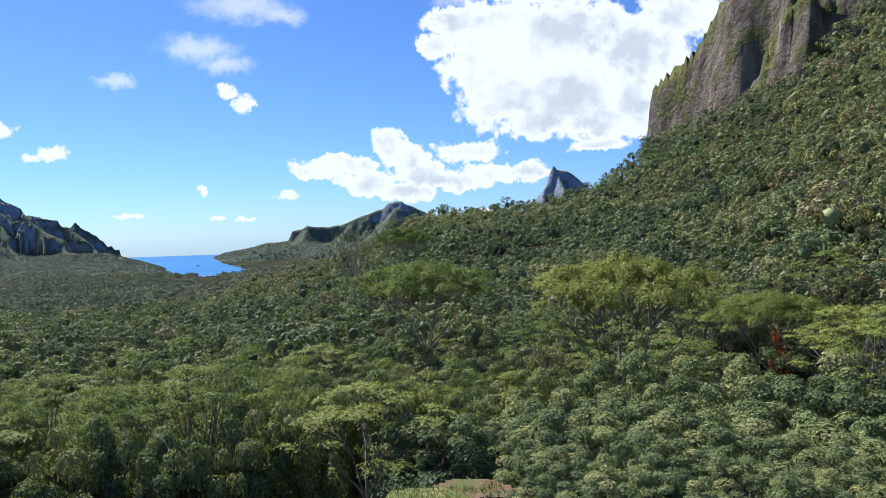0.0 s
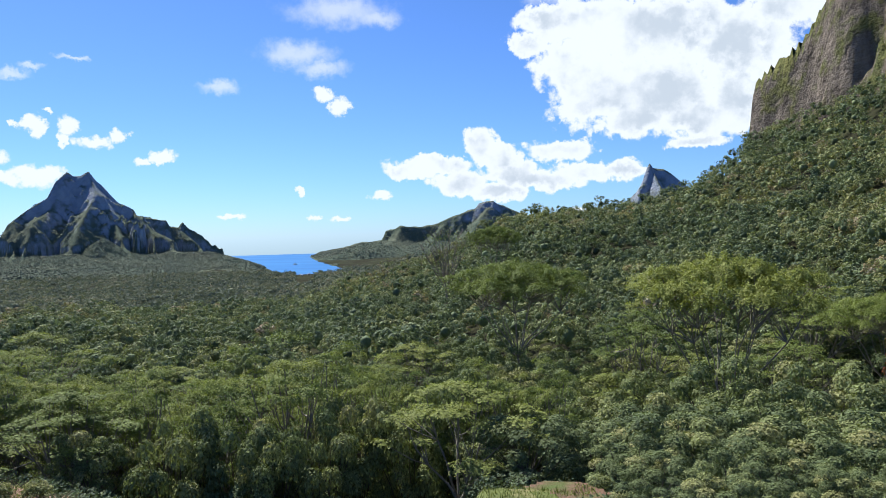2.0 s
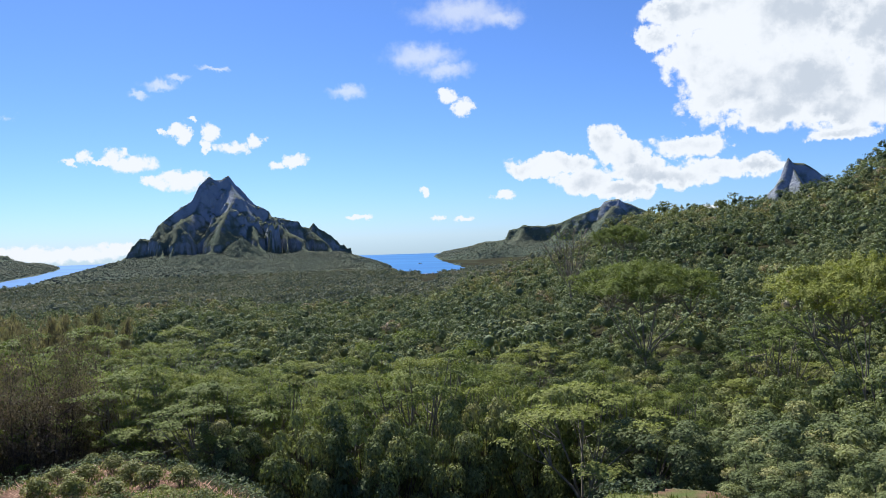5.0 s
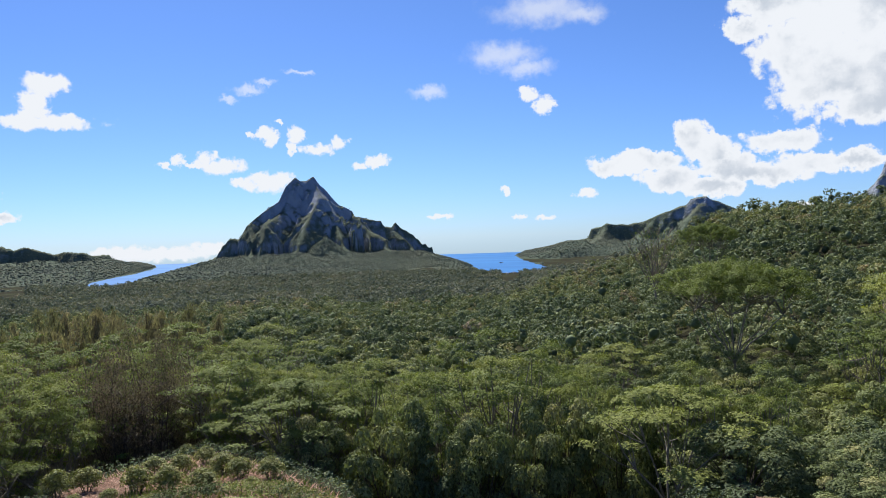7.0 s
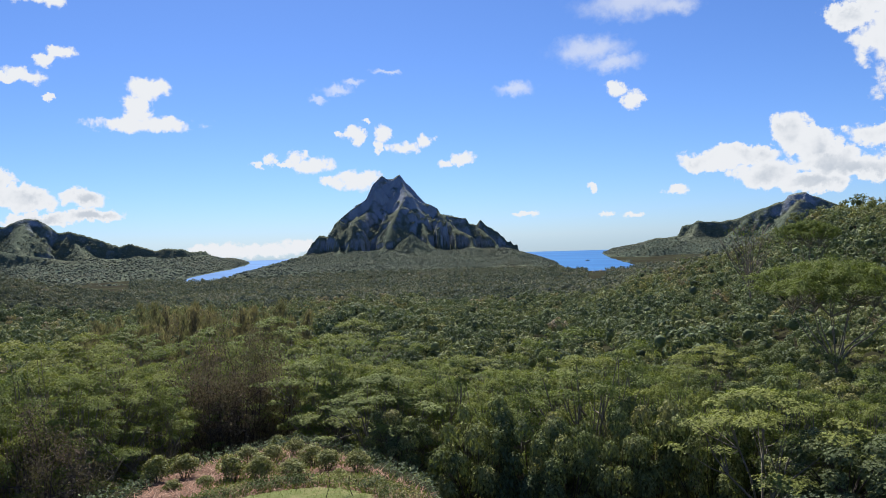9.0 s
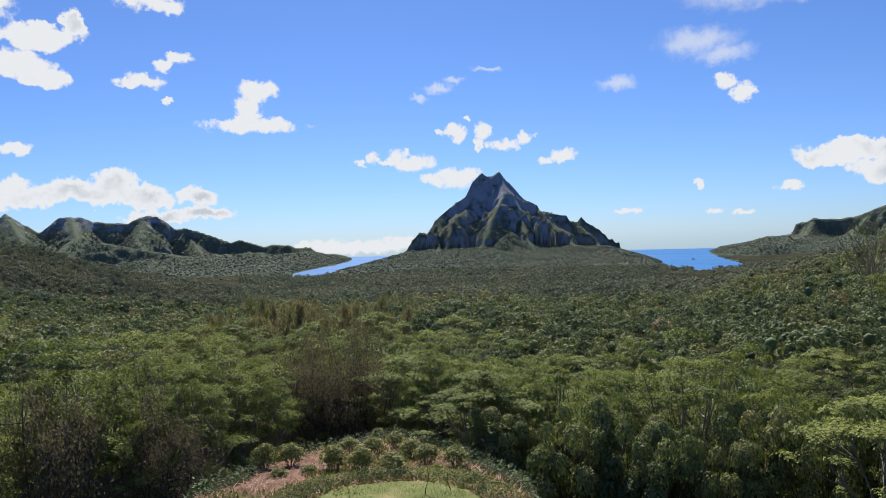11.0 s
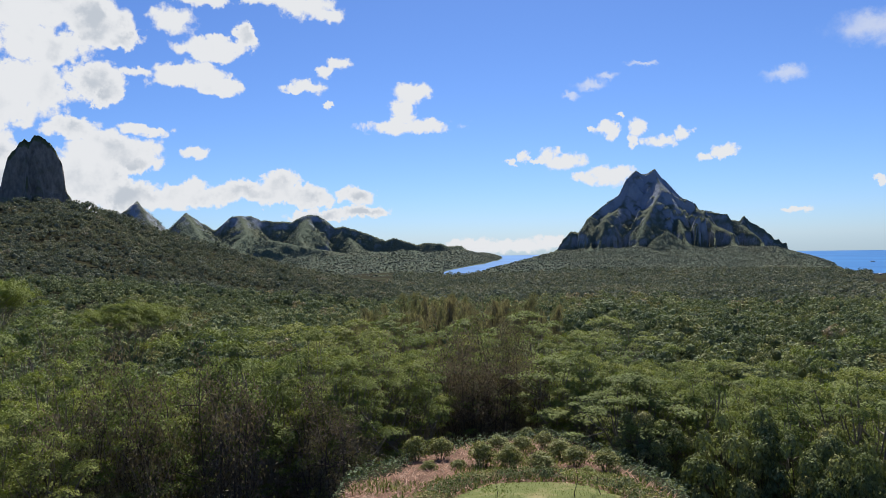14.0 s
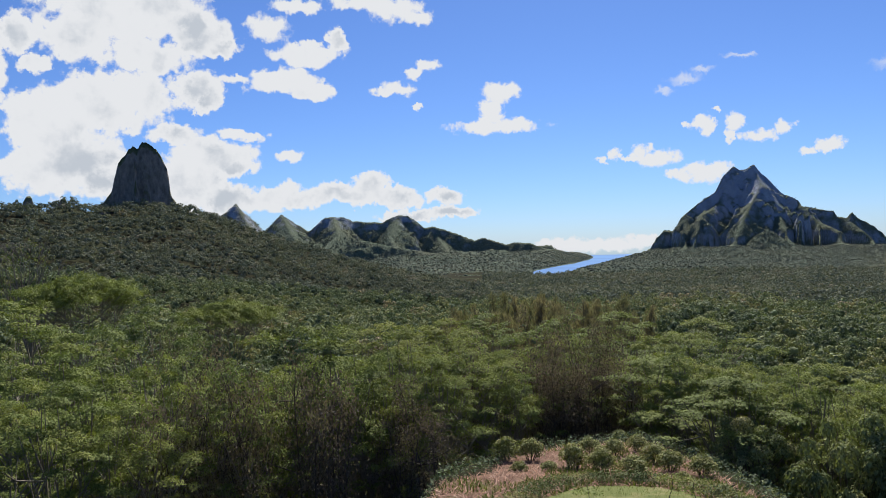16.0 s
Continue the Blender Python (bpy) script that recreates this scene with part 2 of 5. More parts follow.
def ground_material():
    m, N = material("forest_floor")
    p = where(N)
    big, small = N.noise(p, 0.012, 5.0), N.noise(p, 0.35, 6.0, 0.65)
    col = N.mix(N.span(small, 0.35, 0.7), (0.018, 0.017, 0.010, 1), (0.040, 0.038, 0.020, 1))
    col = N.mix(N.span(big, 0.45, 0.65), col, (0.050, 0.055, 0.028, 1))
    finish(N, principled(N, col, 1.0, bump(N, small, 0.8, 0.6), 0.02))
    return m


def mulch_material():
    m, N = material("dry_mulch")
    p = where(N)
    big, small = N.noise(p, 0.5, 4.0), N.noise(p, 9.0, 7.0, 0.7)
    col = N.ramp(N.math("ADD", N.math("MULTIPLY", small, 0.7), N.math("MULTIPLY", big, 0.3)), (0.3, (0.10, 0.055, 0.032)),
                 (0.5, (0.19, 0.112, 0.072)), (0.7, (0.29, 0.19, 0.125)))
    col = N.mix(N.span(N.noise(p, 0.33, 3.0), 0.54, 0.64), col, (0.10, 0.13, 0.035, 1))
    finish(N, principled(N, col, 0.95, bump(N, small, 0.9, 0.1), 0.15))
    return m


def lawn_material():
    m, N = material("lawn_grass")
    p = where(N)
    big, small = N.noise(p, 0.6, 4.0), N.noise(p, 22.0, 6.0, 0.7)
    col = N.mix(N.span(small, 0.3, 0.75), (0.095, 0.122, 0.027, 1), (0.175, 0.188, 0.052, 1))
    col = N.mix(N.span(big, 0.52, 0.7), col, (0.27, 0.23, 0.10, 1))
    finish(N, principled(N, col, 0.9, bump(N, small, 0.7, 0.05), 0.2))
    return m


def mountain_material(name, rock_a, rock_b, green_a, green_b, steep=(0.52, 0.80), grain=0.03, patchy=0.75, fuzz=False, treeline=None):
    """Bare rock where it is steep, bush where it is flatter."""
    m, N = material(name)
    geo = N.put("ShaderNodeNewGeometry")
    p = geo.outputs["Position"]
    s = N.put("ShaderNodeSeparateXYZ")
    N.l.new(geo.outputs["Normal"], s.inputs[0])
    big, mid, small = N.noise(p, grain * 0.25, 5.0), N.noise(p, grain, 6.0, 0.6), N.noise(p, grain * 5, 6.0, 0.65)
    streak = N.noise(N.vec("MULTIPLY", p, (1, 1, 0.45)), grain * 2.2, 6.0, 0.62)
    rock = N.mix(N.span(streak, 0.32, 0.68), (*rock_a, 1), (*rock_b, 1))
    green = N.mix(N.span(small, 0.35, 0.65), (*green_a, 1), (*green_b, 1))
    green = N.mix(N.math("MULTIPLY", N.span(big, 0.45, 0.7), 0.5), green, (green_b[0] * 1.25, green_b[1] * 1.05, green_b[2], 1))
    flatness = N.math("ADD", s.outputs[2], N.math("MULTIPLY", N.math("SUBTRACT", mid, 0.5), patchy))
    if treeline:
        alt = N.put("ShaderNodeSeparateXYZ")
        N.l.new(p, alt.inputs[0])
        flatness = N.math("ADD", flatness, N.span(alt.outputs[2], treeline[0], treeline[1], 0.42, 0.0))
    col = N.mix(N.span(flatness, steep[0], steep[1], smooth=True), rock, green)
    h = N.math("ADD", N.math("MULTIPLY", mid, 0.6), N.math("MULTIPLY", small, 0.4))
    finish(N, principled(N, col, 0.95, bump(N, h, 1.0, 0.5 / grain), 0.03, **(FUZZ if fuzz else {})))
    return m


# rock base colour lightened and blued to stand in for distance haze
far_rock = mountain_material("haze_tinted_basalt", (0.290, 0.320, 0.375), (0.355, 0.380, 0.425), (0.100, 0.126, 0.090), (0.136, 0.160, 0.108), (0.50, 1.02), grain=0.02, patchy=1.1, treeline=(EYE + 10, EYE + 170))
mid_rock = mountain_material("dark_basalt", (0.13, 0.12, 0.105), (0.32, 0.29, 0.25), (0.095, 0.115, 0.058), (0.150, 0.160, 0.075), (0.24, 0.55), grain=0.06, patchy=1.3)
cliff_rock = mountain_material("weathered_cliff", (0.065, 0.054, 0.046), (0.27, 0.222, 0.178), (0.085, 0.098, 0.040), (0.15, 0.148, 0.056), (0.16, 0.46), grain=0.05, patchy=1.9)


def sea_material():
    m, N = material("sea_water")
    p = where(N)
    w = N.noise(p, 0.05, 5.0, 0.6)
    col = N.mix(N.span(N.noise(N.vec("MULTIPLY", p, (0.3, 1, 1)), 0.004, 4.0), 0.4, 0.62), (0.016, 0.120, 0.330, 1), (0.030, 0.170, 0.400, 1))
    finish(N, principled(N, col, 0.35, bump(N, w, 0.2, 1.0), 0.06))
    return m


sea_mat, ground_mat, mulch_mat, lawn_mat = sea_material(), ground_material(), mulch_material(), lawn_material()

# ------------------------------------------------------------------ mesh helpers
rng = np.random.default_rng(7)


def to_mesh(name, verts, faces, mat, tone=None, smooth=False):
    """A mesh out of arrays; faces all have the same number of corners."""
    verts, faces = np.asarray(verts, np.float32), np.asarray(faces, np.int32)
    me = bpy.data.meshes.new(name)
    k = faces.shape[1]
    me.vertices.add(len(verts))
    me.vertices.foreach_set("co", verts.ravel())
    me.loops.add(faces.size)
    me.loops.foreach_set("vertex_index", faces.ravel())
    me.polygons.add(len(faces))
    me.polygons.foreach_set("loop_start", np.arange(len(faces), dtype=np.int32) * k)
    if smooth:
        me.polygons.foreach_set("use_smooth", np.ones(len(faces), bool))
    if tone is not None:
        me.attributes.new("tone", "FLOAT", "POINT").data.foreach_set("value", np.asarray(tone, np.float32))
    me.materials.append(mat)
    me.update(calc_edges=True)
    return me


def part(name, me, parent, label=""):
    ob = new(name, me)
    ob.parent = parent
    return tagged(ob, label)


def lattice(x, y, seed):
    """Smooth noise from -1 to 1 with features 1 m wide."""
    xi, yi = np.floor(x), np.floor(y)
    fx, fy = x - xi, y - yi
    fx, fy = fx * fx * (3 - 2 * fx), fy * fy * (3 - 2 * fy)

    def rnd(a, b):
        v = np.sin(a * 127.1 + b * 311.7 + seed * 74.7) * 43758.5453
        return (v - np.floor(v)) * 2 - 1

    return (rnd(xi, yi) * (1 - fx) + rnd(xi + 1, yi) * fx) * (1 - fy) + (rnd(xi, yi + 1) * (1 - fx) + rnd(xi + 1, yi + 1) * fx) * fy


def rough(x, y, size, seed, octaves=4, ridged=False):
    total, amp = 0.0, 0.5
    for o in range(octaves):
        v = lattice(x / size + 31.7 * o, y / size - 17.3 * o, seed + o)
        total = total + amp * ((1 - 2 * np.abs(v)) if ridged else v)
        size, amp = size / 2.03, amp * 0.5
    return total


# the plan counts bearings in PACE degrees and distances in REACH metres
PACE, REACH = 0.745, 1.0 / 0.713


def polar(bearing_deg, r):
    a = np.radians(np.asarray(bearing_deg) * PACE)
    return -np.sin(a) * r * REACH, np.cos(a) * r * REACH


def sight(x, y):
    """Distance and bearing of a place in the plan's units; the inverse of polar()."""
    return np.hypot(x, y) / REACH, np.degrees(np.arctan2(-x, y)) / PACE


# ------------------------------------------------------------------ lie of the land
# bearing, distance and height of the forest hills' crest, heights from the lookout
CREST = [(-180, 300, 40), (-90, 350, 120), (-60, 260, 112), (-40, 330, 112), (-34, 360, 84), (-27, 400, 68), (-20.5, 430, 56),
         (-18.4, 400, 36), (-15, 400, 22), (-10, 400, 11), (-6, 400, 8), (0, 400, 10), (3.7, 430, 1.5), (8.4, 520, -23),
         (15.4, 600, -41), (20, 650, -59), (26, 1000, -95), (32, 1350, -104), (60, 1350, -104), (70, 1100, -92), (76, 1000, -62),
         (84, 900, -16), (90, 900, 14), (94, 900, 45), (97, 900, 62), (103, 900, 62), (110, 800, 48), (125, 700, 40),
         (150, 400, 40), (180, 300, 40)]
CREST = np.array(CREST, float)
FALL_R = [0, 2, 6, 12, 20, 26, 32, 38, 44, 56, 80, 120, 300, 600, 1000, 1350]
FALL_Z = [-1.7, -1.8, -6.0, -9.6, -11.2, -11.9, -12.9, -13.9, -15.1, -20.0, -26, -33, -50, -70, -95, -104]


_r = np.concatenate([np.arange(0, 200, 1.0), np.arange(200, 2600, 10.0)])
_z = np.interp(_r, FALL_R, FALL_Z)
_z[12:190] = np.convolve(_z[:200], np.ones(7) / 7, "same")[12:190]
FALL_R, FALL_Z = _r, _z


def carve(x, y, z, gentle=False):
    """Cuts the two bays into whatever stands there (heights from the lookout)."""
    r, a = sight(x, y)
    rs = [1560, 1650, 1850, 2000, 2400, 2800, 3000]
    for lo, hi in (([61, 60, 59.5, 58, 55.6, 54.6, 44], [62, 63, 63, 62, 58.8, 57.3, 57.0]), ([20.5, 19.6, 19.6, 20.4, 22.0, 22.5, 22.8], [24.5, 25.6, 26, 26.4, 27.4, 28.6, 44])):
        right, left = np.maximum(np.interp(r, rs, lo) - a, 0), np.maximum(a - np.interp(r, rs, hi), 0)
        slopes = 13 * (right + left) if gentle else 12 * right + 5 * right ** 2 + 14 * left + 12 * left ** 2
        z = np.where(r > 1560, np.minimum(z, -113 + slopes), z)
    return z


def land(x, y):
    """Height of the ground over the sea."""
    x, y = np.asarray(x, float), np.asarray(y, float)
    r, a = sight(x, y)
    rc, zc = np.interp(a, CREST[:, 0], CREST[:, 1]), np.interp(a, CREST[:, 0], CREST[:, 2])
    q = np.interp(a, [-180, 10, 22, 30, 66, 78, 125, 180], [1.2, 1.2, 1, 1, 1, 2.6, 2.4, 1.5])
    t = np.clip((r - 50) / (rc - 50), 0, 1)
    fall = np.interp(r, FALL_R, FALL_Z)
    z = fall + (zc - np.interp(rc, FALL_R, FALL_Z)) * t ** q
    bay = np.interp(a, [14, 18, 66, 70], [0, 1, 1, 0])
    low = np.interp(r, [1350, 1800, 1880], [-104, -108, -109]) * bay + (-101) * (1 - bay)
    past = r > rc
    z = np.where(past, np.maximum(zc - (r - rc) * 0.3, np.minimum(low, fall)), z)
    uneven = np.interp(r, [45, 120, 500, 1300], [0, 2.5, 7, 4]) * np.interp(r, [1300, 1700], [1, 0.1])
    gully = 16 * rough(x, y, 230, 13, 3, True) * np.interp(r, [330, 520, 860, 900], [0, 1, 0.8, 0]) * np.interp(a, [70, 84], [0, 1])
    edge = np.interp(a, [39, 41, 45.9, 48.6, 53.1, 57.7, 63.4, 67.9, 74.6, 80], [26, 28, 32.5, 36, 41, 38.5, 36, 32, 29, 26])
    z = z - 6.5 * np.clip((r - edge) / 9, 0, 1) * np.interp(r, [60, 110], [1, 0])
    brink = np.interp(a, [6, 12, 35, 40, 73, 79, 118], [0, 1, 1, 0, 0, 1, 1])
    z = z - 4.2 * brink * np.clip((r - 13) / 9, 0, 1) * np.interp(r, [44, 80], [1, 0])
    z = np.where(r > 3300, np.minimum(z, -118), z)
    return carve(x, y, z + gully + rough(x, y, 90, 3) * uneven) + EYE


# ------------------------------------------------------------------ ground and sea
def build_ground():
    bear = np.concatenate([np.arange(-180, -33, 2.5), np.arange(-33, 88, 0.45), np.arange(88, 180, 2.5)]) / PACE
    rad = np.concatenate([[0.001, 1.0], np.geomspace(3, 1400, 85), np.geomspace(1450, 3490, 26)])
    A, R = np.meshgrid(bear, rad, indexing="ij")
    x, y = polar(A, R)
    v = np.stack([x, y, land(x, y)], -1).reshape(-1, 3)
    n, m = len(bear), len(rad)
    i, j = np.meshgrid(np.arange(n), np.arange(m - 1), indexing="ij")
    i2 = (i + 1) % n
    f = np.stack([i * m + j, i * m + j + 1, i2 * m + j + 1, i2 * m + j], -1).reshape(-1, 4)
    ob = new("ground", to_mesh("ground", v, f, ground_mat, smooth=True))
    tagged(ob, "sloping forest floor falling from the lookout to the valley", "ground", kind="structure")
    k = 128
    ang = np.arange(k) / k * 2 * np.pi
    v = [(0, 0, 0)] + [(4960 * np.cos(a), 4960 * np.sin(a), 0) for a in ang]
    f = [(0, 1 + n, 1 + (n + 1) % k) for n in range(k)]
    tagged(new("water", to_mesh("water", v, f, sea_mat)), "blue lagoon and open sea reaching the horizon", "sea", kind="structure")


build_ground()


def lookout_ground():
    g = np.linspace(-2.6, 2.6, 9)
    X, Y = np.meshgrid(g + 0.05, g + 0.03, indexing="ij")
    v = np.stack([X, Y, land(X, Y) + 0.06], -1).reshape(-1, 3)
    i, j = np.meshgrid(np.arange(8), np.arange(8), indexing="ij")
    f = np.stack([i * 9 + j, (i + 1) * 9 + j, (i + 1) * 9 + j + 1, i * 9 + j + 1], -1).reshape(-1, 4)
    tagged(new("lookout_ground", to_mesh("lookout_ground", v, f, mulch_mat)), "trodden brown earth of the lookout", "bare ground", kind="structure")


lookout_ground()


def sheet(name, inside, step, lift, mat, label, category):
    """A piece of ground cover that follows the land."""
    xs, ys = np.arange(-56, 8, step), np.arange(8, 60, step)
    X, Y = np.meshgrid(xs, ys, indexing="ij")
    ok = inside(X, Y)
    v = np.stack([X, Y, land(X, Y) + lift + 0.07 * rough(X, Y, 1.2, 5)], -1).reshape(-1, 3)
    i, j = np.meshgrid(np.arange(len(xs) - 1), np.arange(len(ys) - 1), indexing="ij")
    keep = (ok[:-1, :-1] & ok[1:, :-1] & ok[1:, 1:] & ok[:-1, 1:]).ravel()
    m = len(ys)
    f = np.stack([i * m + j, (i + 1) * m + j, (i + 1) * m + j + 1, i * m + j + 1], -1).reshape(-1, 4)[keep]
    return tagged(new(name, to_mesh(name, v, f, mat, smooth=True)), label, category, kind="structure")


CLEARED_A = [39, 41, 43.2, 45.9, 48.6, 53.1, 57.7, 63.4, 66.2, 67.9, 71.3, 74.6, 80]
CLEARED_R = [23.0, 25.2, 27.2, 29.7, 33.0, 38.0, 36.0, 33.5, 31.8, 29.0, 27.5, 26.3, 24.0]


def in_clearing(x, y):
    r, a = sight(x, y)
    edge = np.interp(a, CLEARED_A, CLEARED_R) + 0.7 * rough(x, y, 3, 9)
    return (r < edge) & (r > 15) & (a > 39) & (a < 80)


def in_lawn(x, y):
    r, a = sight(x, y)
    return ((a - 54.0) / 10.5) ** 2 + ((r - 21.8) / 5.1) ** 2 + 0.08 * rough(x, y, 2, 4) < 1


def in_path(x, y):
    r, a = sight(x, y)
    return ((a - 2.5) / 5.5) ** 2 + ((r - 22.8) / 2.2) ** 2 + 0.5 * rough(x, y, 1.5, 8) < 1


def in_earth(x, y):
    r, a = sight(x, y)
    return ((a + 2.0) / 4.5) ** 2 + ((r - 24.6) / 1.7) ** 2 + 0.5 * rough(x, y, 1.5, 18) < 1


sheet("clearing", in_clearing, 0.35, 0.08, mulch_mat, "clearing of reddish dry mulch and cut fern", "bare ground")
sheet("lawn", in_lawn, 0.3, 0.17, lawn_mat, "rounded patch of mown yellow-green grass", "lawn")
sheet("bare_earth", in_earth, 0.3, 0.08, mulch_mat, "small patch of bare reddish earth under the trees", "bare ground")
sheet("grass_patch", in_path, 0.3, 0.1, lawn_mat, "small open patch of grass and brown earth", "grass")


# ------------------------------------------------------------------ mountains
grown = []  # slopes that carry woods


def mountain(name, label, crests, facing, width, depth, step, mat, steep=1.5, apron=(-45, 0.10), flute=0.4, crag=12.0, bush=3.0, seed=1, category="mountain", woods=0.0, groove=95.0, foot=0.0, cones=(), spur=0.0, band=None):
    """Ground that falls away steeply from crest lines (bearing, distance, rise in degrees), then runs out in a gentle apron."""
    ca, sa = np.cos(np.radians(facing * PACE)), np.sin(np.radians(facing * PACE))
    u, w = np.arange(-width, width, step), np.arange(depth[0] * REACH, min(depth[1] * REACH, 4900), step)
    U, Wd = np.meshgrid(u, w, indexing="ij")
    X, Y = U * ca - Wd * sa, U * sa + Wd * ca
    X = X + 0.25 * step * lattice(U / step * 0.7, Wd / step * 0.7, 2)
    best, dist = np.full(X.shape, -1e9), np.full(X.shape, 1e9)
    wig = 1 + flute * rough(X, Y, groove, seed, 4, True) + 0.25 * rough(X, Y, groove / 4, seed + 5, 3)
    wig = np.maximum(wig, 0.5)
    for rank, line in enumerate(crests):
        slope = spur if rank and spur else steep
        pts = []
        for a, r, e in line:
            px, py = polar(a, r)
            pts.append((px, py, r * math.tan(math.radians(e))))
        for (x0, y0, z0), (x1, y1, z1) in zip(pts, pts[1:]):
            dx, dy = x1 - x0, y1 - y0
            t = np.clip(((X - x0) * dx + (Y - y0) * dy) / (dx * dx + dy * dy), 0, 1)
            d = np.hypot(X - x0 - t * dx, Y - y0 - t * dy)
            best = np.maximum(best, z0 + t * (z1 - z0) - slope * d * wig)
            dist = np.minimum(dist, d)
    crags = crag * rough(X, Y, 110 if crag > 20 else 45, seed + 9, 5, True) * (1 - np.exp(-dist / (110 if crag > 40 else 40)))
    crags = np.minimum(crags, (0.03 if crag > 40 else 0.28) * crag)
    low = apron[0] - apron[1] * dist + foot * np.exp(-dist / 150) + 22 * rough(X, Y, 210, seed + 3, 4, True)
    for a, r, e in cones:
        px, py = polar(a, r)
        d = np.hypot(X - px, Y - py)
        low = np.maximum(low, r * math.tan(math.radians(e)) - 0.52 * d * (0.8 + 0.4 * wig))
    low = carve(X, Y, low, True)
    low = low - 45 * np.clip(1 - (Wd - depth[0] * REACH) / 160, 0, 1) - 30 * np.clip((np.abs(U) - width + 120) / 120, 0, 1)
    top = best + crags + np.minimum(0.4 * crag * rough(X, Y, 34, seed + 14, 3, True), (0.01 if crag > 40 else 0.08) * crag) * (1 - np.exp(-dist / (55 if crag > 40 else 15)))
    broken = rough(X, Y, 70, seed + 31, 4, True)
    top = top + 0.55 * crag * np.minimum(broken, 0.25) * (1 - np.exp(-dist / 25))
    if band:
        under = np.clip((band[0] + 30 * rough(X, Y, 160, seed + 7, 3) - top) / 12, 0, 1)
        top = top - band[1] * under * under * (3 - 2 * under) * (1 - np.exp(-dist / 18))
    line = np.array(sorted(crests[0]))
    far, turn = sight(X, Y)
    skyline = far * np.tan(np.radians(np.interp(turn, line[:, 0], line[:, 2])))
    top = np.minimum(top, skyline + 0.6 * rough(X, Y, 14, seed + 2, 2))
    k = 18.0
    h = np.clip(0.5 + 0.5 * (top - low) / k, 0, 1)
    z = low * (1 - h) + top * h + k * h * (1 - h)
    z = z + bush * rough(X, Y, step * 3.2, seed + 20, 2) * np.clip(dist / 30, 0.12, 1)
    n, m = X.shape
    z = carve(X, Y, z)
    v = np.stack([X, Y, z + EYE], -1).reshape(-1, 3)
    i, j = np.meshgrid(np.arange(n - 1), np.arange(m - 1), indexing="ij")
    f = np.stack([i * m + j, (i + 1) * m + j, (i + 1) * m + j + 1, i * m + j + 1], -1).reshape(-1, 4)
    if woods:
        grown.append((X, Y, z, dist, woods))
    floor = -114 if apron[0] > -900 else -1e9
    keep = (v[f, 2].max(1) - EYE > floor)
    return tagged(new(name, to_mesh(name, v, f[keep], mat)), label, category)


PEAK_RIDGE = [(53.65, 2420, -2.71), (52.82, 2423, -1.59), (51.63, 2427, -1.18), (51.39, 2430, -0.38), (50.39, 2433, 0.57), (49.53, 2437, 0.37), (48.83, 2440, 1.80),
     (47.54, 2480, 2.93), (45.69, 2520, 4.22), (44.98, 2560, 5.71), (44.07, 2600, 6.62), (43.52, 2598, 6.26), (42.96, 2596, 6.25), (42.28, 2594, 6.70),
     (41.80, 2592, 5.99), (40.82, 2589, 4.92), (39.85, 2587, 3.67), (38.62, 2585, 3.11), (38.31, 2583, 2.39), (35.78, 2581, 1.96), (35.51, 2579, 1.36),
     (34.72, 2577, 1.28), (34.31, 2575, 1.80), (33.93, 2573, 1.26), (32.76, 2571, 0.51), (31.93, 2568, -0.29), (30.71, 2566, -0.97), (30.62, 2564, -2.04),
     (29.18, 2562, -2.91), (27.22, 2560, -3.73)]
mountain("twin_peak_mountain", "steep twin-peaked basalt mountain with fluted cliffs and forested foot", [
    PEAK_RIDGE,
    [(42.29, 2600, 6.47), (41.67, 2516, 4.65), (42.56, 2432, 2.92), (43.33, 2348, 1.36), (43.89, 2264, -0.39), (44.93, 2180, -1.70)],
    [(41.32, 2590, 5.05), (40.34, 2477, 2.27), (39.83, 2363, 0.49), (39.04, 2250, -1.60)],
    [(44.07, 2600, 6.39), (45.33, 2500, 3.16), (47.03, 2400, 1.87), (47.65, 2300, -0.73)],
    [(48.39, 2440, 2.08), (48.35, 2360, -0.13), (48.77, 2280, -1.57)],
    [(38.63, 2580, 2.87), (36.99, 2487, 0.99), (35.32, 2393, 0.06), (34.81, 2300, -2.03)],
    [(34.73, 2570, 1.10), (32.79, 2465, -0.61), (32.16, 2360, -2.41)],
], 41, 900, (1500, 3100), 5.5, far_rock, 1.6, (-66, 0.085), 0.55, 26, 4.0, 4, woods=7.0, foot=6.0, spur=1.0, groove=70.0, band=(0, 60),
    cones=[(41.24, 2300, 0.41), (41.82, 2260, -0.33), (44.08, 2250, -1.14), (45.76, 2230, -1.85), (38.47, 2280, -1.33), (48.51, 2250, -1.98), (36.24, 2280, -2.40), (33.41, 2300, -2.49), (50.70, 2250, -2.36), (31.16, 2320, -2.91)])

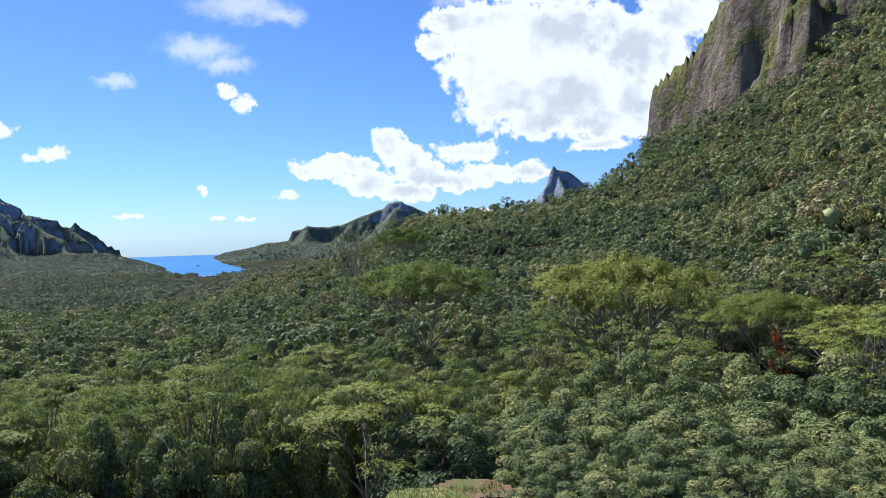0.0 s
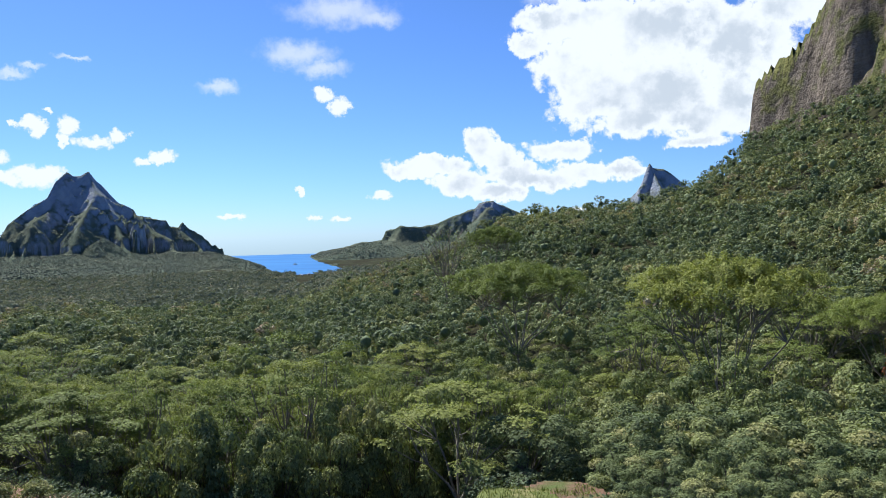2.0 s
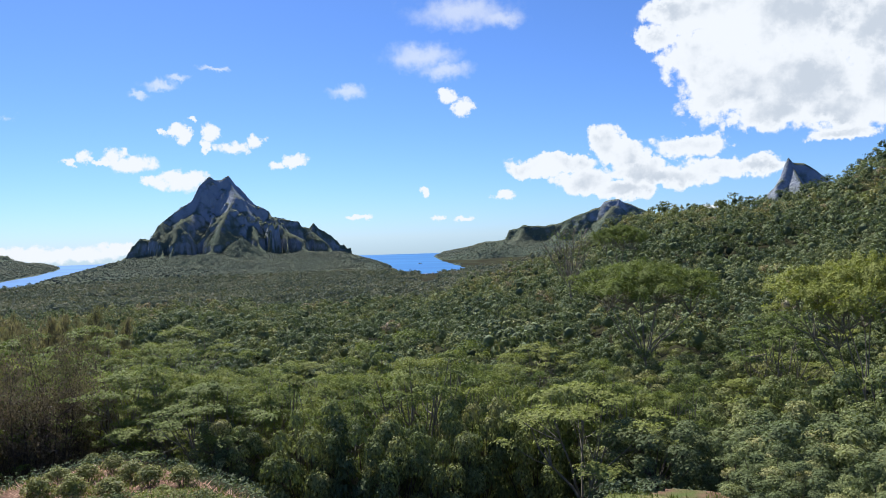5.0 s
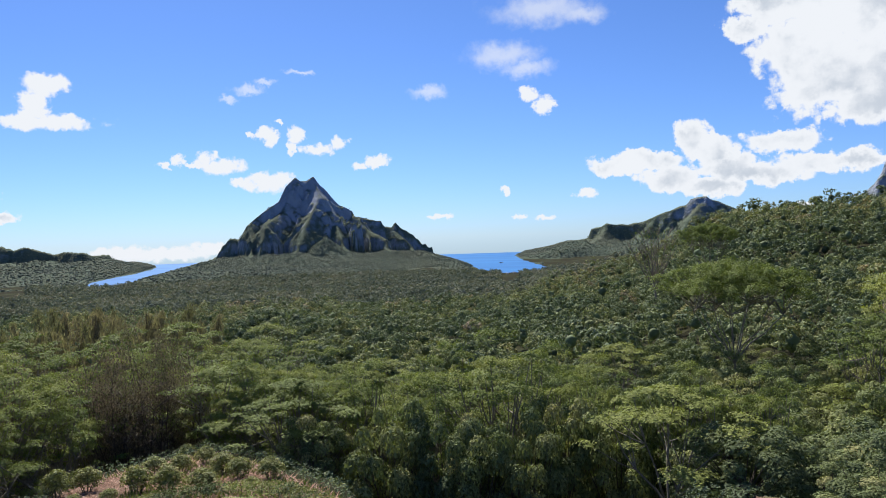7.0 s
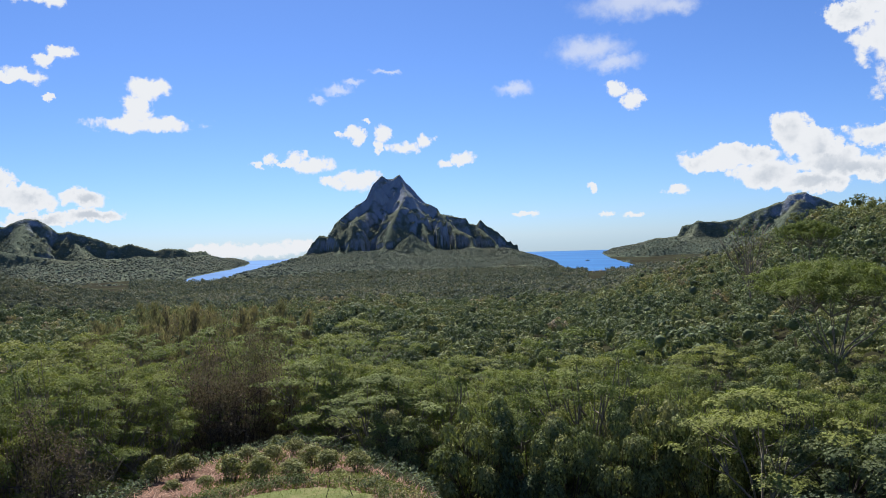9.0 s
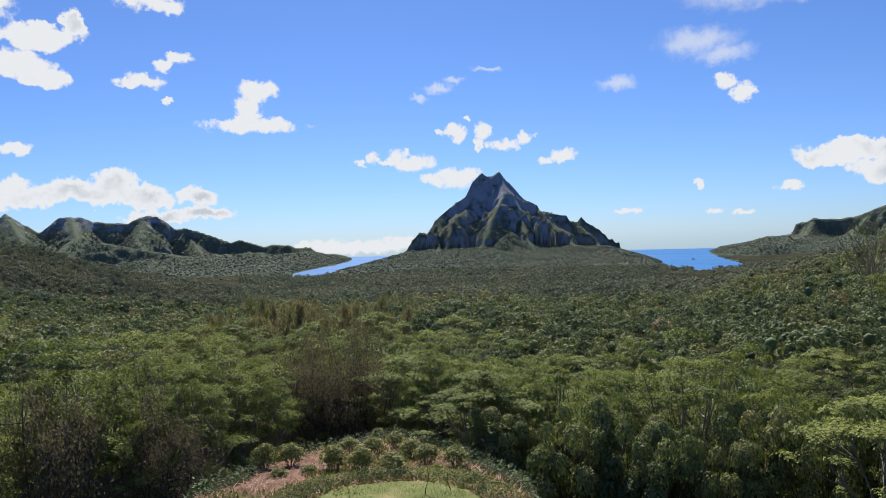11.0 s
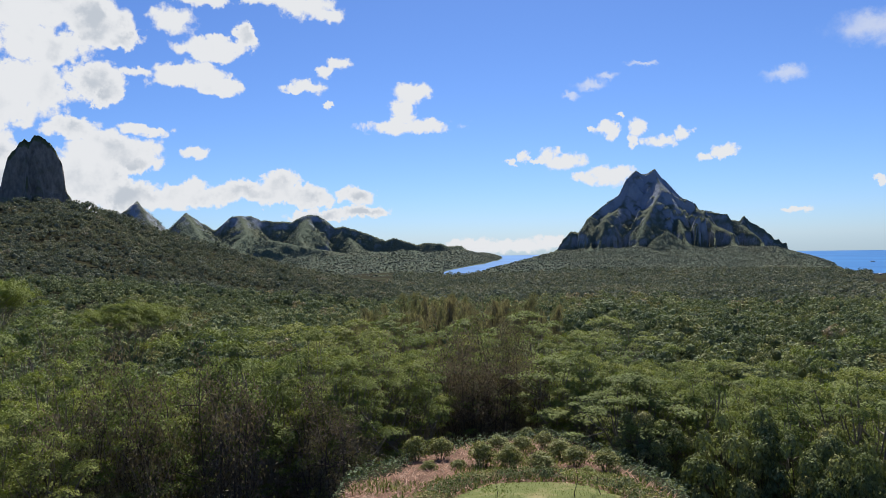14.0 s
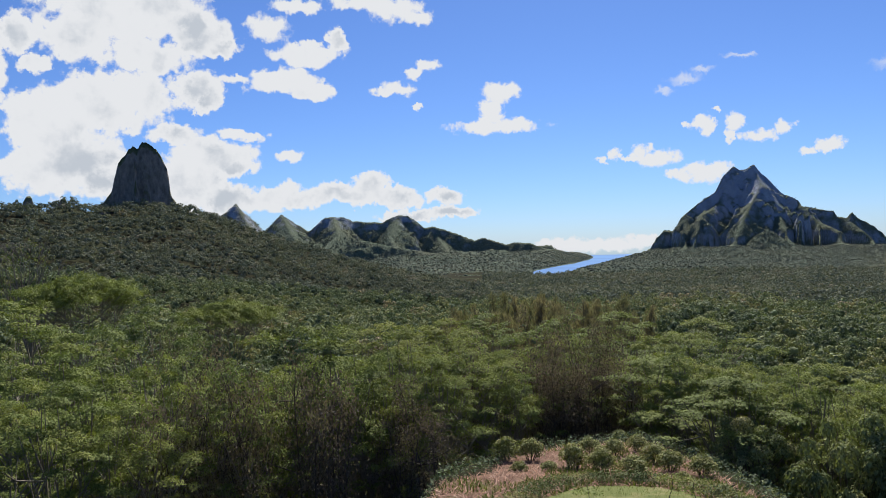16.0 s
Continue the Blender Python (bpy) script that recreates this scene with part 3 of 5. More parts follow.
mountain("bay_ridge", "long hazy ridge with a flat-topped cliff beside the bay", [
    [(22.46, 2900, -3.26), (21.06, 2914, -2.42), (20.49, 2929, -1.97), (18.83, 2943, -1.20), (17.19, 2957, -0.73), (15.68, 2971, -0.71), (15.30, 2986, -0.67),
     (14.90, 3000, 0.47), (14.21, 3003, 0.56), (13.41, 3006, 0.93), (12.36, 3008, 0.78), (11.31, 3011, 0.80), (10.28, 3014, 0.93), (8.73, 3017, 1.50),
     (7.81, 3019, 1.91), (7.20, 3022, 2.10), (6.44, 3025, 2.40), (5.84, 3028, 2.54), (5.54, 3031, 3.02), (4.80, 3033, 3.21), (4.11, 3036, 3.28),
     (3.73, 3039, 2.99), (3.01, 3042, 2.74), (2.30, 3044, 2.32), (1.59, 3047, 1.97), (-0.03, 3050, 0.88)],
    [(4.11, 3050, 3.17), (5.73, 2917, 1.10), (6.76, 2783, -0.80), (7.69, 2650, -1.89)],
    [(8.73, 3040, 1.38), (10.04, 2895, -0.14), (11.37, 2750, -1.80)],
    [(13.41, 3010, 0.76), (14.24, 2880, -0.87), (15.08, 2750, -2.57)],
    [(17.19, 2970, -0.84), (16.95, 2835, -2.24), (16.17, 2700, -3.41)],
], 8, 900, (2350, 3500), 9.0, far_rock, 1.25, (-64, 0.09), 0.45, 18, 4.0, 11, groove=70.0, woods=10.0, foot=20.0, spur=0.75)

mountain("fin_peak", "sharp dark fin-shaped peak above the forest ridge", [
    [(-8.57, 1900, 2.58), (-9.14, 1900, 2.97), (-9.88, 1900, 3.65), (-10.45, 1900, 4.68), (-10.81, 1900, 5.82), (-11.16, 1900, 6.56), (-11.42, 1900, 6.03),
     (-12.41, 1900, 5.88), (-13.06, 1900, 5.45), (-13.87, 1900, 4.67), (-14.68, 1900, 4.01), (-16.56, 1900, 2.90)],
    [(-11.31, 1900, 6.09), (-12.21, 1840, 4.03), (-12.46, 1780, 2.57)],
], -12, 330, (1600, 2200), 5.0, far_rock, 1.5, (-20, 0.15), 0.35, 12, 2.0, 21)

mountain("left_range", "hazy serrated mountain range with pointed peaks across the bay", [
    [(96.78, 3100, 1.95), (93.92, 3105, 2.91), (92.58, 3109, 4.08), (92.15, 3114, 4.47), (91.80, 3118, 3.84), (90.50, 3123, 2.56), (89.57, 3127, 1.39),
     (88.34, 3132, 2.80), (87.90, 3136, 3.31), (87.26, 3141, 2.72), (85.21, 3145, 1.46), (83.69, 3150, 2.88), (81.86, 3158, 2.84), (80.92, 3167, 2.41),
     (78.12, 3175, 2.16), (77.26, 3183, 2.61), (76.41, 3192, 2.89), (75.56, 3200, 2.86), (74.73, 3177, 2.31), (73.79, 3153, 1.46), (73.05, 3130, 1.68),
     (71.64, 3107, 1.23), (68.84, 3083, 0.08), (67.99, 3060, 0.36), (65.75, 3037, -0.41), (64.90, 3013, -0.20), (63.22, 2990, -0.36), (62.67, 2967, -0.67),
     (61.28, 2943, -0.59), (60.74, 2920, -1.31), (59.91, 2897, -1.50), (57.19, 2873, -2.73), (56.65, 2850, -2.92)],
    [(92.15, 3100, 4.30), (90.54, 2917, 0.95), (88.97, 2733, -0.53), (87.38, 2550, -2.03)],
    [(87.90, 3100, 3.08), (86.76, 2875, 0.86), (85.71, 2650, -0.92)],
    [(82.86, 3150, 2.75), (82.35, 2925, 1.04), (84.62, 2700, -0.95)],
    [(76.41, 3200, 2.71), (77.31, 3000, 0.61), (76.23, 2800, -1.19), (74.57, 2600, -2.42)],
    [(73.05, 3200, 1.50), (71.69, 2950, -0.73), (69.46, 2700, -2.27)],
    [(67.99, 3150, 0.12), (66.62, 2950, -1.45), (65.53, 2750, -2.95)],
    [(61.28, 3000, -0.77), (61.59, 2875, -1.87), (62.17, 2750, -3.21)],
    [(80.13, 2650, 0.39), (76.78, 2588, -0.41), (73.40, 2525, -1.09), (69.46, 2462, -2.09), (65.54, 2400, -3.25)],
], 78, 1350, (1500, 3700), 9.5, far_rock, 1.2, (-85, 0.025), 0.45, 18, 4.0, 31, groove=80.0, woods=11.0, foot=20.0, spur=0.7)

mountain("tower_peak", "dark rock tower with grooved vertical walls on a forested hill", [
    [(104.47, 930, 4.40), (103.84, 930, 5.05), (103.25, 930, 5.85), (102.93, 930, 7.09), (102.66, 930, 8.27), (102.30, 930, 8.81), (101.96, 930, 9.08),
     (101.65, 930, 9.78), (101.25, 930, 10.05), (100.87, 930, 9.69), (100.66, 930, 10.28), (100.16, 930, 10.61), (99.78, 930, 10.19), (99.29, 930, 9.83),
     (98.77, 930, 8.86), (98.35, 930, 7.78), (98.18, 930, 6.68), (98.11, 930, 5.30), (97.82, 930, 4.80)],
    [(101.26, 930, 9.79), (101.14, 918, 7.21), (101.29, 905, 5.04)],
], 100.3, 95, (800, 1060), 2.0, mid_rock, 5.0, (30, 0.35), 0.9, 16, 1.5, 41, groove=26.0)

mountain("left_spire", "small leaning rock spire on the forest ridge", [
    [(108.49, 840, 3.58), (107.79, 840, 4.41), (107.42, 840, 4.89), (107.14, 840, 5.15), (106.97, 840, 4.78), (106.76, 840, 4.15)]], 106, 40, (780, 900), 2.0, mid_rock, 2.1, (30, 0.4), 0.8, 6, 1.2, 44, groove=11.0)
mountain("distant_spire", "far dark rock spire above a low ridge", [
    [(117.12, 1500, 3.27), (113.05, 1500, 3.50), (111.35, 1500, 3.64), (110.55, 1500, 4.16), (110.41, 1500, 4.67), (110.13, 1500, 5.19), (109.78, 1500, 5.19),
     (109.62, 1500, 4.62), (109.55, 1500, 4.00), (108.72, 1500, 3.58), (106.00, 1500, 3.02)]], 109, 230, (1350, 1650), 3.5, mid_rock, 2.2, (20, 0.3), 0.8, 10, 1.5, 47, groove=20.0)

mountain("cliff_wall", "towering weathered grey-brown cliff with green ledges above the forest", [
    [(-20.22, 466, 7.85), (-20.26, 464, 9.90), (-20.45, 463, 11.80), (-20.63, 458, 13.14), (-20.91, 454, 13.92), (-21.81, 450, 14.80), (-23.12, 445, 15.69),
     (-23.90, 440, 16.39), (-24.93, 436, 17.32), (-25.97, 432, 18.96), (-27.00, 427, 20.79), (-28.51, 411, 23.10), (-33.10, 396, 26.83), (-40.56, 380, 29.45),
     (-49.56, 330, 29.17)],
], -36, 200, (260, 540), 2.4, cliff_rock, 4.2, (40, 0.25), 0.75, 24, 1.8, 51, groove=44.0, category="cliff")

# ------------------------------------------------------------------ leaves, limbs, crowns
def leaves(centre, normal, size, slim=0.6, tilt=0.5):
    """A pointed leaf or spray at each centre, facing roughly along its normal."""
    n = len(centre)
    nz = normal + tilt * rng.normal(size=(n, 3))
    nz /= np.linalg.norm(nz, axis=1, keepdims=True) + 1e-9
    side = np.cross(nz, rng.normal(size=(n, 3)))
    side /= np.linalg.norm(side, axis=1, keepdims=True) + 1e-9
    up = np.cross(nz, side)
    s = (size * rng.uniform(0.65, 1.35, n))[:, None]
    v = np.stack([centre - side * s * slim - up * s * 0.6, centre + side * s * slim - up * s * 0.6, centre + up * s], 1)
    return v.reshape(-1, 3), np.arange(3 * n).reshape(-1, 3)


def blob_points(n, radii, top_only=0.0):
    """Points with normals on a lumpy ellipsoid."""
    d = rng.normal(size=(n, 3))
    d /= np.linalg.norm(d, axis=1, keepdims=True)
    if top_only:
        d[:, 2] = np.where(d[:, 2] < -1 + top_only, -d[:, 2], d[:, 2])
    return d * np.asarray(radii) * rng.uniform(0.72, 1.05, n)[:, None], d


def tube(path, radii, sides=6):
    path = np.asarray(path, float)
    v, f = [], []
    for k, (p, r) in enumerate(zip(path, radii)):
        along = path[min(k + 1, len(path) - 1)] - path[max(k - 1, 0)]
        along /= np.linalg.norm(along) + 1e-9
        a = np.cross(along, (0.31, 0.95, 0.05))
        a /= np.linalg.norm(a) + 1e-9
        b = np.cross(along, a)
        for s in range(sides):
            t = 2 * math.pi * s / sides
            v.append(p + r * (a * math.cos(t) + b * math.sin(t)))
        if k:
            o = (k - 1) * sides
            f += [(o + s, o + (s + 1) % sides, o + sides + (s + 1) % sides, o + sides + s) for s in range(sides)]
    return v, f


def joined(pieces):
    v, f, o = [], [], 0
    for a, b in pieces:
        v.append(np.asarray(a, float))
        f.append(np.asarray(b, int) + o)
        o += len(a)
    return np.concatenate(v), np.concatenate(f)


def limb_path(a, b, bow, steps=5):
    a, b = np.asarray(a, float), np.asarray(b, float)
    t = np.linspace(0, 1, steps)[:, None]
    bend = np.asarray(bow) * (t * (1 - t))
    return a + (b - a) * t + bend + 0.02 * np.linalg.norm(b - a) * rng.normal(size=(steps, 3)) * (t > 0) * (t < 1)


def empty_thing(name, label, category, group=""):
    return tagged(new(name), label, category, group)


def umbrella_tree(detail, label, spread=5.5, tall=12.0, bark=None, limbs=0, drop=0.34):
    """Flat-topped tree: pale fanned limbs that carry thin plates of feathery leaves."""
    bark = bark or pale_bark
    tree = empty_thing("albizia_tree", label, "tree")
    fork = tall * rng.uniform(0.22, 0.32)
    path = limb_path((0, 0, -1.5), (0, 0, fork), rng.normal(size=3) * 0.5)
    sides = 7 if detail > 1 else 5
    wood, green = [tube(path, np.linspace(0.24, 0.17, 5), sides)], []
    if detail > 1:
        part("trunk", to_mesh("trunk", *wood[0], bark), tree)
    n = limbs or (10 if detail > 1 else 6)
    for k in range(n):
        a = 2 * math.pi * (k + rng.uniform(-0.3, 0.3)) / n
        out = spread * (rng.uniform(0.25, 0.5) if k % 2 else rng.uniform(0.6, 0.88))
        high = tall * (0.97 - drop * (out / spread) ** 1.6) * rng.uniform(0.90, 1.0)
        tip = np.array((math.cos(a) * out, math.sin(a) * out, high - 0.3))
        path = limb_path((0, 0, fork - 0.2), tip, (0, 0, -1.4))
        pieces = [tube(path, np.linspace(0.10, 0.035, 5), 5)]
        pads = [(tip, spread * rng.uniform(0.25, 0.35))]
        if k == 0:
            pads.append((np.array((0.0, 0.0, tall * 0.95)), spread * 0.34))
        for _ in range(8 if detail > 1 or limbs else 5):
            start = path[rng.integers(3 if limbs else 1, 4)]
            b = a + rng.uniform(-1.0, 1.0)
            o2 = spread * rng.uniform(0.25, 1.0)
            layer = 0.42 * drop * rng.integers(0, 5 if detail > 1 else 3) * rng.uniform(0.98, 1.02)
            end = np.array((math.cos(b) * o2, math.sin(b) * o2, tall * (0.95 - 0.55 * drop * (o2 / spread) ** 1.8 - 0.62 * layer)))
            pieces.append(tube(limb_path(start, end, (0, 0, -0.6), 4), np.linspace(0.055, 0.02, 4), 4))
            pads.append((end, spread * rng.uniform(0.15, 0.25)))
        plates = []
        for c, rad in pads:
            m = int((250 if detail > 1 else 120) * rad * rad) + 20
            size = 0.088 if detail > 1 else 0.13
            ang, rr = rng.uniform(0, 2 * np.pi, m), np.sqrt(rng.uniform(0, 1, m))
            lobes = 0.72 + 0.28 * np.cos(ang * rng.integers(3, 6) + rng.uniform(0, 6))
            px, py = np.cos(ang) * rr * rad * lobes, np.sin(ang) * rr * rad * lobes
            dome = 0.16 * rad * (1 - rr ** 2)
            pz = dome + rng.normal(size=m) * 0.045 * rad + 0.05 * rad * np.sin(px * 3.1 + py * 2.3)
            nor = np.stack([px / rad * 0.6, py / rad * 0.6, np.ones(m)], -1)
            plates.append(leaves(np.stack([px, py, pz], -1) + c, nor, np.full(m, size), 0.5, 0.24))
        if detail > 1:
            limb = part("limb", to_mesh("limb", *joined(pieces), bark), tree)
            part("foliage", to_mesh("foliage", *joined(plates), albizia_leaf), limb)
        else:
            wood += pieces
            green += plates
    if detail < 2:
        part("trunk", to_mesh("trunk", *joined(wood), bark), tree)
        part("crown", to_mesh("crown", *joined(green), albizia_leaf), tree)
    return tree


def round_tree(detail, label, leaf=None, spread=4.2, tall=9.0, size=0.2, name="broadleaf_tree", bark=None, dense=1.0, low=0.25):
    """Dense tree: a heap of leafy clumps round a forked trunk."""
    leaf, bark = leaf or broad_leaf, bark or dark_bark
    tree = empty_thing(name, label, "tree")
    path = limb_path((0, 0, -1.5), (0, 0, tall * 0.45), rng.normal(size=3) * 0.6)
    part("trunk", to_mesh("trunk", *tube(path, np.linspace(0.22, 0.13, 5), 6), bark), tree)
    n = 42 if detail > 1 else 26
    groups = [([], []) for _ in range(6 if detail > 1 else 1)]
    for k in range(n):
        a, u = 2 * math.pi * (k * 0.382 + rng.uniform(0, 0.12)), (k + 0.5) / n
        hi = low + (0.90 - low) * u
        out = spread * math.sqrt(max(0.02, 1 - ((hi - 0.42) / 0.56) ** 2)) * rng.uniform(0.62, 0.98)
        rad = spread * rng.uniform(0.17, 0.29)
        c = np.array((math.cos(a) * out, math.sin(a) * out, tall * hi * rng.uniform(0.92, 1.06)))
        wood, green = groups[k % len(groups)]
        wood.append(tube(limb_path((0, 0, tall * 0.3), c, (0, 0, -0.4), 4), np.linspace(0.07, 0.02, 4), 4))
        m = int((150 if detail > 1 else 105) * dense * rad * rad * (0.2 / size) ** 1.7) + 12
        p, d = blob_points(m, (rad, rad, rad * 0.72), 0.55)
        green.append(leaves(p + c, d + (0, 0, 0.5), np.full(m, size), 0.62, 0.34))
    for wood, green in groups:
        if detail > 1:
            limb = part("limb", to_mesh("limb", *joined(wood), bark), tree)
            part("foliage", to_mesh("foliage", *joined(green), leaf), limb)
        else:
            part("crown", to_mesh("crown", *joined(green), leaf), tree)
    return tree


def withered_tree(label, spread=3.4, tall=8.0):
    """Thin brown tree: many bare upright stems with few leaves."""
    tree = empty_thing("withered_tree", label, "tree")
    for k in range(7):
        a = rng.uniform(0, 6.28)
        tip = np.array((math.cos(a) * spread * rng.uniform(0.2, 0.8), math.sin(a) * spread * rng.uniform(0.2, 0.8), tall * rng.uniform(0.7, 1)))
        path = limb_path((rng.normal() * 0.5, rng.normal() * 0.5, -1), tip, rng.normal(size=3))
        pieces = [tube(path, np.linspace(0.11, 0.03, 5), 5)]
        cent = []
        for _ in range(11):
            s = path[rng.integers(1, 5)]
            e = s + rng.normal(size=3) * (1.1, 1.1, 0.7) + (0, 0, 0.9)
            pieces.append(tube(limb_path(s, e, (0, 0, 0), 3), (0.035, 0.025, 0.012), 3))
            cent.append(e)
        stem = part("stem", to_mesh("stem", *joined(pieces), dark_bark), tree)
        c = np.repeat(np.array(cent), 140, axis=0) + rng.normal(size=(140 * len(cent), 3)) * (0.42, 0.42, 0.42)
        v, f = leaves(c, rng.normal(size=c.shape) + (0, 0, 0.4), np.full(len(c), 0.085), 0.5, 0.8)
        part("foliage", to_mesh("foliage", v, f, brown_leaf), stem)
    return tree


def plume_tree(label, tall=17.0):
    """Slim upright tree with drooping feathery plumes."""
    tree = empty_thing("plume_tree", label, "tree")
    for k in range(6):
        a = rng.uniform(0, 6.28)
        lean = rng.uniform(0.5, 4.6)
        tip = np.array((math.cos(a) * lean, math.sin(a) * lean, tall * rng.uniform(0.72, 1)))
        path = limb_path((rng.normal() * 0.4, rng.normal() * 0.4, -1.5), tip, rng.normal(size=3) * 0.6)
        stem = part("stem", to_mesh("stem", *tube(path, np.linspace(0.16, 0.04, 5), 5), dark_bark), tree)
        m = 620
        t = rng.uniform(0.35, 1.0, m) ** 0.8
        axis = path[0] + (tip - path[0]) * t[:, None]
        wide = (1.3 - t)[:, None] * 1.25
        c = axis + rng.normal(size=(m, 3)) * wide * (1.15, 1.15, 0.6)
        s = 0.42
        up = np.array((0, 0, 1.0)) + rng.normal(size=(m, 3)) * 0.35
        side = np.cross(up, rng.normal(size=(m, 3)))
        side /= np.linalg.norm(side, axis=1, keepdims=True)
        v = np.stack([c - side * 0.085, c - up * s * 0.4, c + side * 0.085, c + up * s], 1).reshape(-1, 3)
        part("plume", to_mesh("plume", v, np.arange(4 * m).reshape(-1, 4), plume_leaf), stem)
    return tree


def bare_tree(label, spread=8.0, tall=14.0):
    """Nearly leafless crown: pale branches that fan out finer and finer."""
    tree = empty_thing("bare_tree", label, "tree")
    part("trunk", to_mesh("trunk", *tube(limb_path((0, 0, -2), (0, 0, tall * 0.3), (0.3, 0, 0)), np.linspace(0.4, 0.3, 5), 6), pale_bark), tree)
    for k in range(11):
        a, o = 2 * math.pi * k / 11 + rng.uniform(-0.2, 0.2), spread * rng.uniform(0.35, 0.9)
        tip = np.array((math.cos(a) * o, math.sin(a) * o, tall * (0.98 - 0.33 * (o / spread) ** 2)))
        path = limb_path((0, 0, tall * 0.28), tip, (0, 0, -1.5))
        pieces = [tube(path, np.linspace(0.20, 0.06, 5), 5)]
        for _ in range(16):
            s = path[rng.integers(1, 5)]
            b = a + rng.normal() * 0.7
            e = s + np.array((math.cos(b), math.sin(b), 0.8)) * rng.uniform(1.2, 3.0)
            e[2] = min(e[2], tall)
            pieces.append(tube(limb_path(s, e, (0, 0, -0.3), 3), (0.07, 0.05, 0.03), 3))
        part("limb", to_mesh("limb", *joined(pieces), pale_bark), tree)
        c = tip + rng.normal(size=(40, 3)) * (1.3, 1.3, 0.8)
        part("foliage", to_mesh("foliage", *leaves(c, np.tile((0, 0, 1.0), (40, 1)), np.full(40, 0.2)), albizia_leaf), tree)
    return tree


def shrub(label, rad=0.85):
    bush = empty_thing("shrub", label, "shrub", "shrubs in the clearing")
    pieces = []
    for k in range(6):
        a = k * 1.05 + rng.uniform(-0.3, 0.3)
        pieces.append(tube(limb_path((0, 0, -0.3), (math.cos(a) * rad * 0.6, math.sin(a) * rad * 0.6, rad * 1.1), (0, 0, -0.1), 3), (0.035, 0.025, 0.015), 4))
    part("stem", to_mesh("stem", *joined(pieces), dark_bark), bush)
    for k in range(13):
        a, o = k * 2.4, rad * 0.66 * math.sqrt((k + 0.3) / 13)
        p, d = blob_points(150, (rad * 0.40, rad * 0.40, rad * 0.36), 0.4)
        c = np.array((math.cos(a) * o, math.sin(a) * o, rad * (1.22 - 0.95 * (o / rad) ** 2 * 1.6) + rng.uniform(-0.08, 0.08)))
        v, f = leaves(p + c, d + (0, 0, 0.4), np.full(len(p), 0.062), 0.55, 0.45)
        part("foliage", to_mesh("foliage", v, f, shrub_leaf), bush)
    return bush


class Kind:
    """One kind of tree: the first one placed is the original, the others are copies that share its meshes."""

    def __init__(self, makers, tall):
        self.makers, self.made, self.tall, self.count = makers, {}, tall, 0

    def plant(self, bearing_deg, r, top=None, tall=None, wide=1.0):
        x, y = (float(c) for c in polar(bearing_deg, r))
        z = float(land(x, y))
        if top is not None:
            tall = EYE + r * math.tan(math.radians(top)) - z
        s = tall / self.tall
        k = self.count % len(self.makers)
        self.count += 1
        high = max(s, 0.85 * wide)  # a low tree keeps its crown's shape and stands deeper
        m = Matrix.Translation((x, y, z - (high - s) * self.tall)) @ Matrix.Rotation(rng.uniform(0, 6.28), 4, "Z") @ Matrix.Diagonal((wide, wide, high, 1))
        if k not in self.made:
            self.made[k] = self.makers[k]()
            self.made[k].matrix_basis = m
            return self.made[k]
        src = self.made[k]
        keep = src.matrix_basis.copy()
        src.matrix_basis = Matrix()
        ob = copy_thing(src, m)
        src.matrix_basis = keep
        return ob


UMB = "flat-topped albizia tree with pale fanned limbs and feathery leaves"
RND = "dense broadleaf tree with dark green glossy foliage"
umbrella_near = Kind([lambda d=d: umbrella_tree(2, UMB, drop=d) for d in (0.55, 0.40, 0.48, 0.34)], 12.0)
umbrella_mid = Kind([lambda: umbrella_tree(1, "wide umbrella-crowned albizia tree above the forest slope", 6.0) for _ in range(3)], 12.0)
round_near = Kind([lambda: round_tree(2, RND, size=0.125) for _ in range(4)], 9.0)
round_mid = Kind([lambda: round_tree(1, "rounded broadleaf tree in the dense forest", size=0.16) for _ in range(5)], 9.0)
withered = Kind([lambda: withered_tree("thin brown half-bare tree at the clearing's edge") for _ in range(3)], 8.0)
plumes = Kind([lambda: plume_tree("tall feathery yellow-brown tree above the canopy") for _ in range(3)], 17.0)
great = Kind([lambda: umbrella_tree(1, "great spreading albizia tree with a wide flat crown", 11.0, 12.0, limbs=11, drop=0.16) for _ in range(2)], 12.0)
bare = Kind([lambda: bare_tree("pale leafless spreading tree on the forest ridge")], 14.0)
redtree = Kind([lambda: round_tree(1, "small tree covered in orange-red blossom", flower_leaf, 1.8, 6, 0.16, "flowering_tree")], 6.0)
shrubs = Kind([lambda: shrub("rounded yellow-green shrub on dry mulch") for _ in range(4)], 1.4)

taken = []


def stand(kind, rows):
    """Rows: bearing, distance, rise of the top in degrees, half width as a share of its usual one."""
    for a, r, e, w in rows:
        kind.plant(a, r, top=e, wide=w)
        x, y = polar(a, r)
        taken.append((x, y, (3.6 if kind is umbrella_near else 8.0 if kind is great else 2.6) * w))


